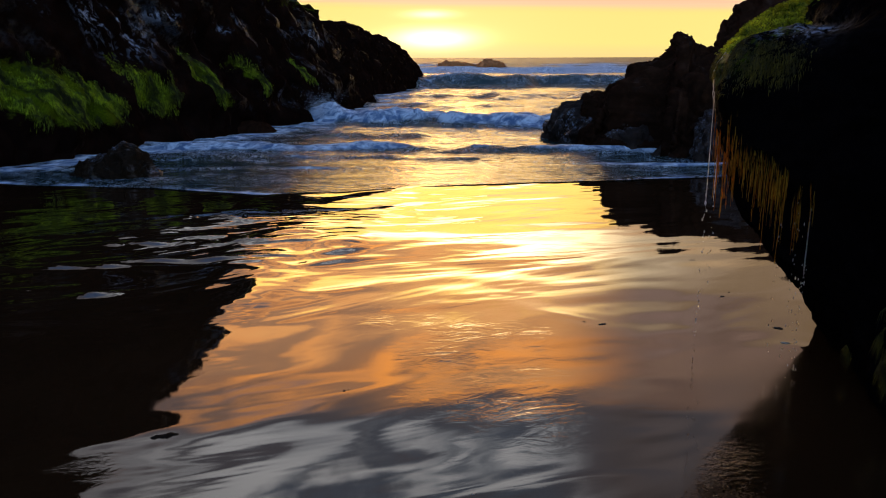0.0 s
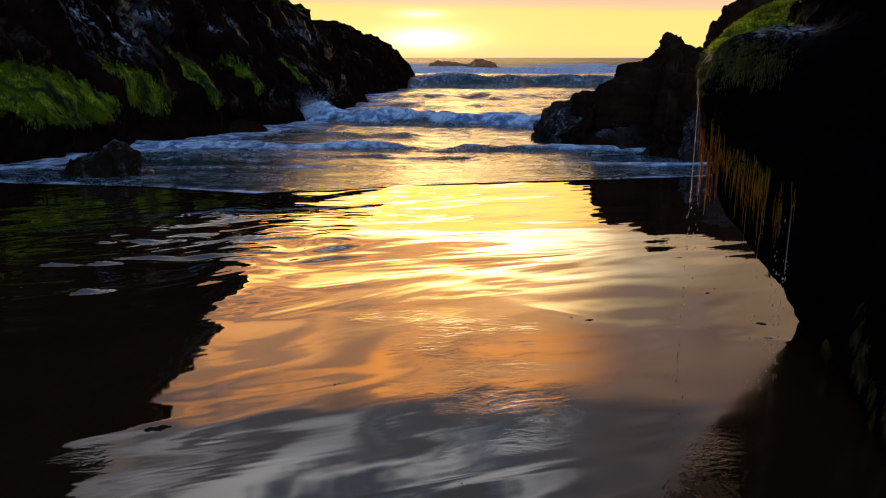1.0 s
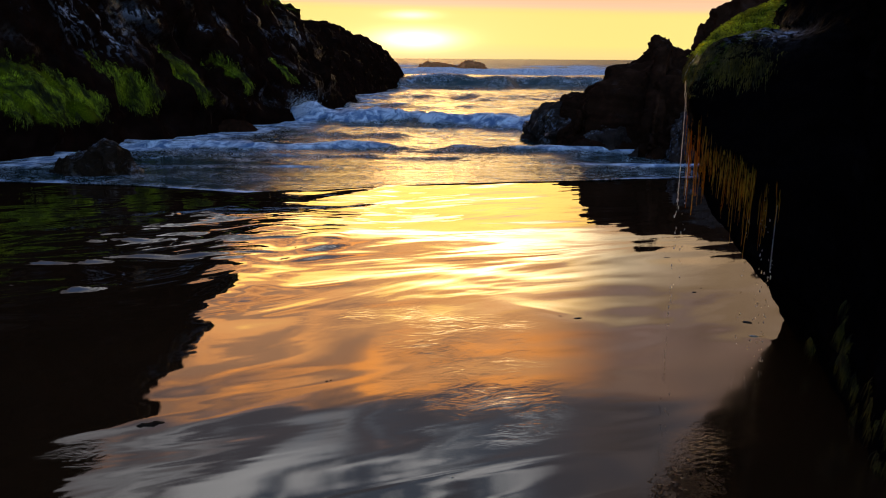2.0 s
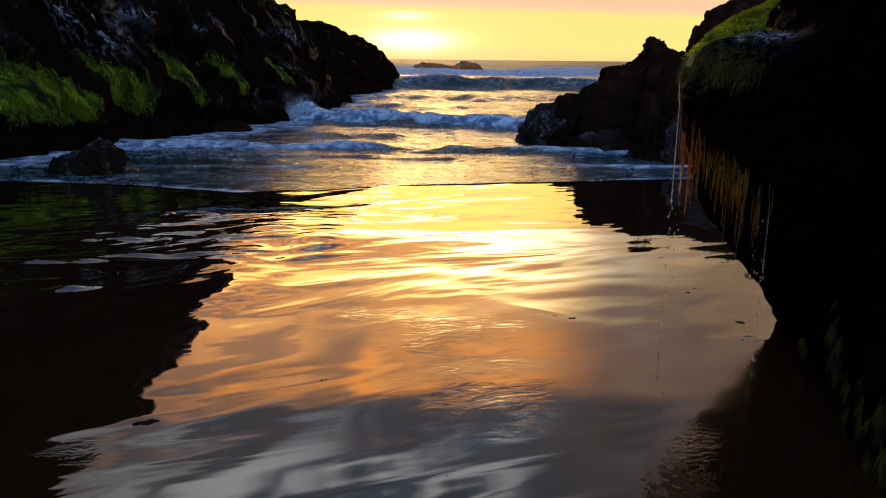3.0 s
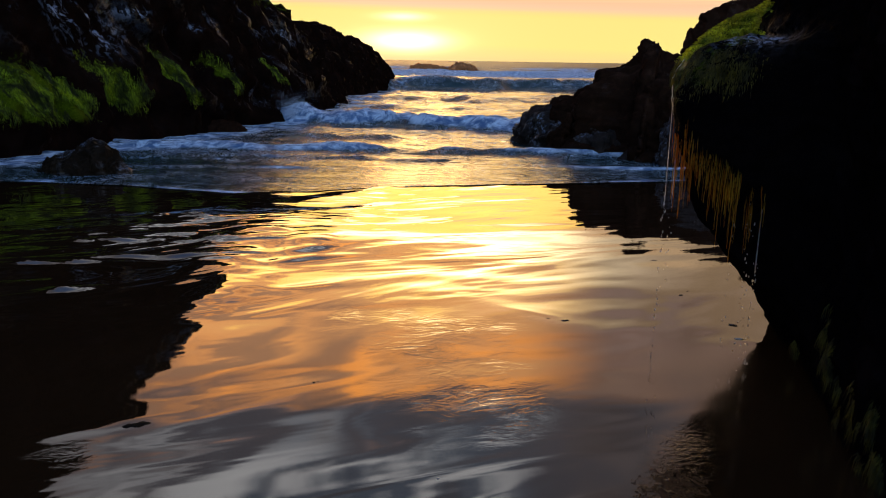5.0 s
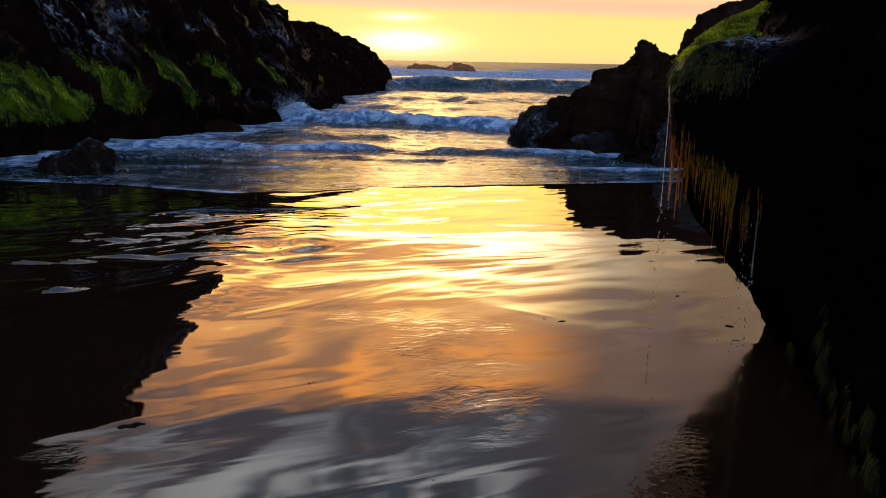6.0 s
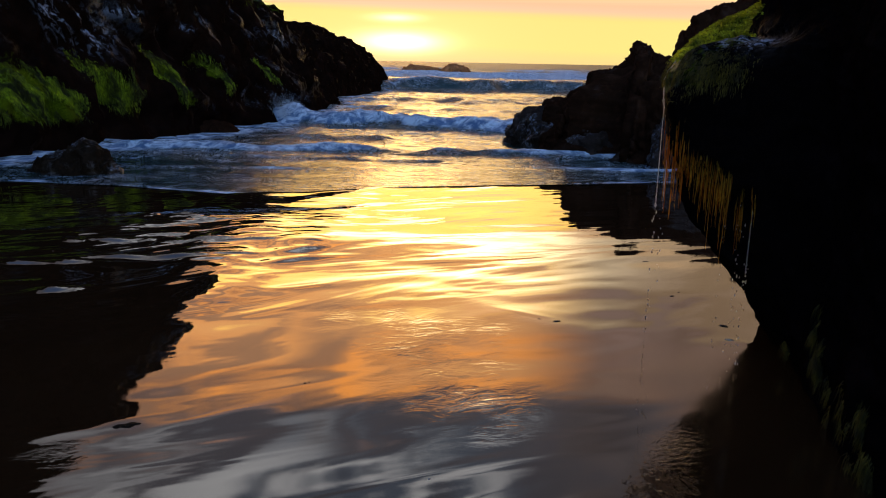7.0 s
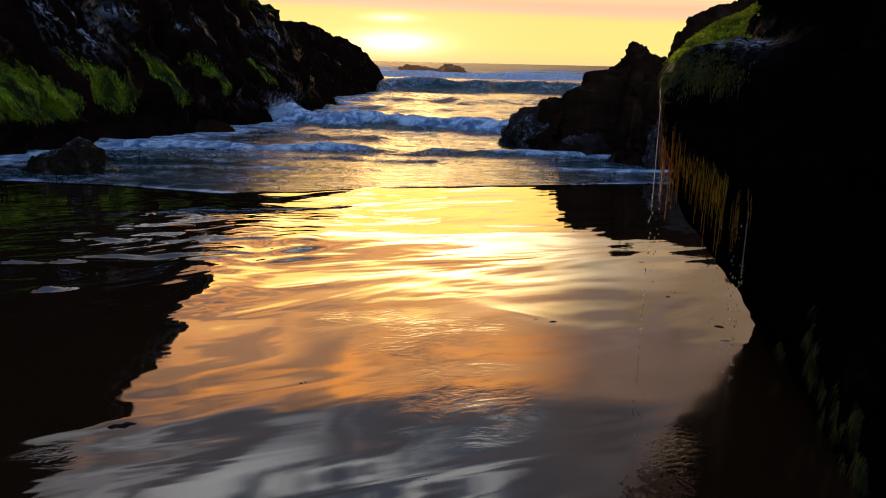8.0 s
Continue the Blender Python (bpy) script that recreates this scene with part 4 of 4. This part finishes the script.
# ---- falling water ----
def water_drop_material():
    """Clear water broken up by air, glinting and letting light through."""
    m, n, out = material("falling_water")
    b = n.node("ShaderNodeBsdfPrincipled")
    b.inputs["Base Color"].default_value = (0.95, 0.97, 1.0, 1)
    b.inputs["Roughness"].default_value = 0.03
    b.inputs["IOR"].default_value = 1.33
    b.inputs["Transmission Weight"].default_value = 1.0
    t = n.node("ShaderNodeBsdfTranslucent")
    t.inputs[0].default_value = (0.95, 0.95, 0.95, 1)
    mx = n.node("ShaderNodeMixShader")
    mx.inputs[0].default_value = 0.75
    n.t.links.new(b.outputs[0], mx.inputs[1])
    n.t.links.new(t.outputs[0], mx.inputs[2])
    n.t.links.new(mx.outputs[0], out.inputs[0])
    return m


M_DROP = water_drop_material()


def drop_mesh():
    bm = bmesh.new()
    bmesh.ops.create_icosphere(bm, subdivisions=2, radius=1.0)
    for v in bm.verts:
        if v.co.z > 0:
            v.co.x *= 1 - 0.55 * v.co.z
            v.co.y *= 1 - 0.55 * v.co.z
            v.co.z *= 1.6
    me = bpy.data.meshes.new("droplet")
    bm.to_mesh(me)
    bm.free()
    me.polygons.foreach_set("use_smooth", np.ones(len(me.polygons), bool))
    me.materials.append(M_DROP)
    return me


DROP = drop_mesh()


def thread_mesh(length, width, seed):
    rng = np.random.RandomState(seed)
    t = np.linspace(0, 1, 60)
    r = width * (0.7 + 0.5 * np.abs(np.sin(t * 60 + rng.uniform(0, 6))) * t + 0.2 * rng.uniform(-1, 1, 60)) * np.clip((1 - t) * 8, 0.1, 1)
    a = np.linspace(0, 2 * math.pi, 7)[:-1]
    P = np.zeros((60, 6, 3))
    P[..., 0], P[..., 1] = r[:, None] * np.cos(a), r[:, None] * np.sin(a)
    P[..., 2] = -length * t[:, None]
    me = grid_mesh("stream", P, wrap=True)
    me.materials.append(M_DROP)
    return me


def dripping(x, y, z, thread, width, drops, seed, label):
    """A thread of water that breaks into droplets on its way down to the sand."""
    rng = np.random.RandomState(seed)
    base = tagged(new("water_drip"), label, "water drip", "drips from the overhang")
    base.matrix_basis = pose(x, y, z)
    if thread > 0:
        part("stream", thread_mesh(thread, width, seed), None, base)
    for zz in np.sort(rng.uniform(thread * 0.8, z - 0.02, drops)):
        ob = part("droplet", DROP, None, base)
        r = rng.uniform(0.0014, 0.0036)
        ob.matrix_basis = Matrix.LocRotScale((rng.normal(0, 0.006), rng.normal(0, 0.006), -zz), Euler((0, 0, 0)), (r, r, r * rng.uniform(1.0, 2.6)))


dripping(1.30, 4.40, 1.42, 0.66, 0.0026, 44, 1, "thin thread of water dripping off the ledge's tip")
dripping(1.335, 4.38, 1.36, 0.55, 0.0026, 14, 2, "thin thread of water dripping off the ledge's tip")
dripping(1.62, 3.95, 1.06, 0.0, 0.002, 30, 3, "string of water droplets falling from hanging weed")
dripping(1.66, 3.9, 0.88, 0.36, 0.0034, 36, 4, "bright run of water falling from the overhang's edge")
dripping(1.55, 3.98, 0.98, 0.0, 0.002, 16, 5, "string of water droplets falling from hanging weed")
dripping(1.50, 3.6, 0.9, 0.0, 0.002, 14, 6, "scattered water droplets falling past the rock")


# ---- spray where the wave strikes the cliff ----
def spray(cx, cy, cz, rx, ry, rz, count, seed, label):
    rng = np.random.RandomState(seed)
    bm = bmesh.new()
    bmesh.ops.create_icosphere(bm, subdivisions=1, radius=1.0)
    base = np.array([v.co[:] for v in bm.verts])
    tri = np.array([[v.index for v in f.verts] for f in bm.faces])
    bm.free()
    h = np.abs(rng.normal(0, 0.42, count))
    c = np.stack([cx + rx * (0.35 + h) * rng.normal(0, 0.5, count), cy + ry * rng.normal(0, 0.5, count), cz + rz * h], -1)
    size = rng.uniform(0.004, 0.011, count) / (1 + h)
    V = (base[None] * size[:, None, None] + c[:, None]).reshape(-1, 3)
    F = (tri[None] + np.arange(count)[:, None, None] * len(base)).reshape(-1, 3)
    thing("wave_spray", raw_mesh("wave_spray", V.tolist(), F.tolist()), M_SPRAY, label, "spray", kind="stuff")


M_SPRAY = plain_material("white_spray", (0.55, 0.64, 0.76), (0.85, 0.90, 0.96), 0.5, 30.0, 0.1)
spray(-3.85, 19.9, 0.15, 0.42, 0.5, 0.62, 3200, 31, "white spray thrown up where the wave strikes the cliff")


# ---- small things on the sand ----
M_STONE = plain_material("dark_pebble", (0.010, 0.007, 0.006), (0.05, 0.035, 0.028), 0.25, 60.0, 0.4)
M_WEED = plain_material("brown_weed", (0.008, 0.005, 0.003), (0.035, 0.018, 0.008), 0.7, 90.0, 0.4, **{"Specular IOR Level": 0.1})
M_SHELL = plain_material("pale_shell", (0.30, 0.26, 0.22), (0.65, 0.60, 0.54), 0.35, 80.0, 0.3)


def pebble_mesh(seed):
    bm = bmesh.new()
    bmesh.ops.create_icosphere(bm, subdivisions=3, radius=1.0)
    for v in bm.verts:
        v.co *= 1 + 0.25 * noise.noise(v.co * 1.3 + Vector((seed, 0, 0))) + 0.06 * noise.noise(v.co * 5 + Vector((0, seed, 0)))
        v.co.z *= 0.32
    me = bpy.data.meshes.new("pebble")
    bm.to_mesh(me)
    bm.free()
    me.polygons.foreach_set("use_smooth", np.ones(len(me.polygons), bool))
    return me


def pebble(x, y, size, turn, mat, seed, label, name="pebble", stretch=1.5):
    me = pebble_mesh(seed)
    ob = thing(name, me, mat, label, name, "bits washed up on the sand")
    ob.matrix_basis = Matrix.LocRotScale((x, y, size * 0.10), Euler((0, 0, turn)), (size * stretch * 0.6, size * 0.6, size * 0.7))


pebble(0.805, 4.659, 0.017, 0.2, M_STONE, 1, "small dark flat pebble half sunk in wet sand", stretch=2.6)
pebble(0.70, 4.70, 0.010, -0.3, M_STONE, 2, "tiny dark pebble in wet sand", stretch=2.2)
pebble(-0.63, 3.64, 0.008, 0.5, M_STONE, 3, "tiny dark pebble in wet sand")
pebble(-0.61, 3.655, 0.006, 0.9, M_STONE, 4, "tiny dark pebble in wet sand")
pebble(0.013, 2.73, 0.0065, 0.3, M_SHELL, 5, "tiny pale shell chip on wet sand", "shell")
pebble(1.786, 6.22, 0.020, 0.1, M_STONE, 6, "small dark flat pebble half sunk in wet sand", stretch=3.0)
pebble(1.807, 4.362, 0.022, -0.25, M_SHELL, 7, "pale shell lying in the wet sand under the rock", "shell", 2.0)
pebble(1.86, 4.62, 0.020, -0.5, M_STONE, 8, "small dark flat pebble half sunk in wet sand", stretch=2.4)
pebble(1.72, 5.25, 0.016, 0.4, M_STONE, 9, "small dark flat pebble half sunk in wet sand", stretch=2.0)
pebble(1.80, 5.35, 0.012, 0.8, M_STONE, 10, "tiny dark pebble in wet sand", stretch=1.8)


# ---- specks for a broken dark reflection, and weed left on the sand ----
def mat_of_gravel(name, cx, cy, rx, ry, turn, height, seed, label, category, mat, res=90):
    """A thin ragged patch, lumpy on top and fraying out at its rim."""
    r, a = np.meshgrid(np.linspace(0, 1, res), np.linspace(0, 2 * math.pi, res * 3)[:-1], indexing="ij")
    ring = 1 + 0.40 * fbm(np.stack([np.cos(a) * 1.7 + seed, np.sin(a) * 1.7, 0 * a], -1), 5, 0.5)
    u, v = r * ring * rx * np.cos(a), r * ring * ry * np.sin(a)
    x, y = cx + u * math.cos(turn) - v * math.sin(turn), cy + u * math.sin(turn) + v * math.cos(turn)
    q = np.stack([x, y, 0 * x], -1)
    z = height * (1 - r ** 3) * np.clip(0.55 + 0.9 * fbm(q * 38 + seed, 4, 0.6) + 0.5 * fbm(q * 7, 3), -0.2, 2) - 0.004 * r ** 4
    me = grid_mesh(name, np.stack([x, y, z + 0.001], -1), wrap=True)
    return thing(name, me, mat, label, category)


# dark brown of the overhang's reflection, put into the specks' colour
M_SPECKS = plain_material("dark_brown_specks", (0.008, 0.004, 0.002), (0.07, 0.03, 0.015), 0.45, 60.0, 0.5, **{"Specular IOR Level": 0.12})


def speck_patch():
    """Ragged spread of countless small stones added for the overhang's broken reflection."""
    rng = np.random.RandomState(77)
    bm = bmesh.new()
    bmesh.ops.create_icosphere(bm, subdivisions=1, radius=1.0)
    base = np.array([v.co[:] for v in bm.verts])
    tri = np.array([[v.index for v in f.verts] for f in bm.faces])
    bm.free()
    u, v = rng.normal(0, 0.5, 30000), rng.normal(0, 0.5, 30000)
    x, y = 0.97 + 0.16 * u + 0.20 * v, 2.76 + 0.44 * v - 0.02 * u
    edge = fbm(np.stack([x * 6, y * 6, 0 * x + 1.0], -1), 3)
    gap = fbm(np.stack([x * 22, y * 13, 0 * x + 5.0], -1), 3)
    keep = np.flatnonzero((u * u + v * v < 0.75 + 1.1 * edge) & (y < 3.3) & (gap > -0.12))[:6500]
    V, F = [], []
    for k in keep:
        size = rng.uniform(0.0012, 0.0040)
        sc = np.array([size * rng.uniform(0.8, 1.9), size * rng.uniform(0.7, 1.2), size * rng.uniform(0.25, 0.5)])
        t = rng.uniform(0, 6.3)
        q = base * (1 + rng.normal(0, 0.22, (len(base), 1))) * sc
        q = np.stack([q[:, 0] * math.cos(t) - q[:, 1] * math.sin(t) + x[k], q[:, 0] * math.sin(t) + q[:, 1] * math.cos(t) + y[k], q[:, 2] + sc[2] * 0.1], -1)
        F.append(tri + len(V) * len(base))
        V.append(q)
    me = raw_mesh("gravel_patch", np.concatenate(V).tolist(), np.concatenate(F).tolist())
    thing("gravel_patch", me, M_SPECKS, "ragged spread of dark brown specks added for the overhang's broken reflection", "gravel", kind="stuff")


speck_patch()
mat_of_gravel("weed_tuft", -1.34, 3.15, 0.060, 0.020, 0.35, 0.010, 9.0, "small dark tuft of wet weed on the sand", "seaweed", M_WEED, 50)


# ---- thin bright thread added for the backlit rim of the ledge's lip ----
def rim_glint():
    row = int(np.argmin(np.abs(OP[:, 0, 1] - 4.47)))
    line = [p for p in OP[row] if 1.28 < p[2] < 1.66 and p[0] < 1.50][::3]
    bm = bmesh.new()
    rings = []
    for i, p in enumerate(line):
        r = 0.0030 + 0.0012 * math.sin(i * 2.3)
        rings.append([bm.verts.new((p[0] - 0.003 + r * math.cos(a), p[1] + r * math.sin(a), p[2] + 0.002)) for a in (0, 1.57, 3.14, 4.71)])
    for a, b in zip(rings, rings[1:]):
        for k in range(4):
            bm.faces.new((a[k], a[(k + 1) % 4], b[(k + 1) % 4], b[k])).smooth = True
    me = bpy.data.meshes.new("rim_glint")
    bm.to_mesh(me)
    bm.free()
    part("rim_glint", me, M_DROP, over, "thin bright thread added for the backlit wet rim")


rim_glint()
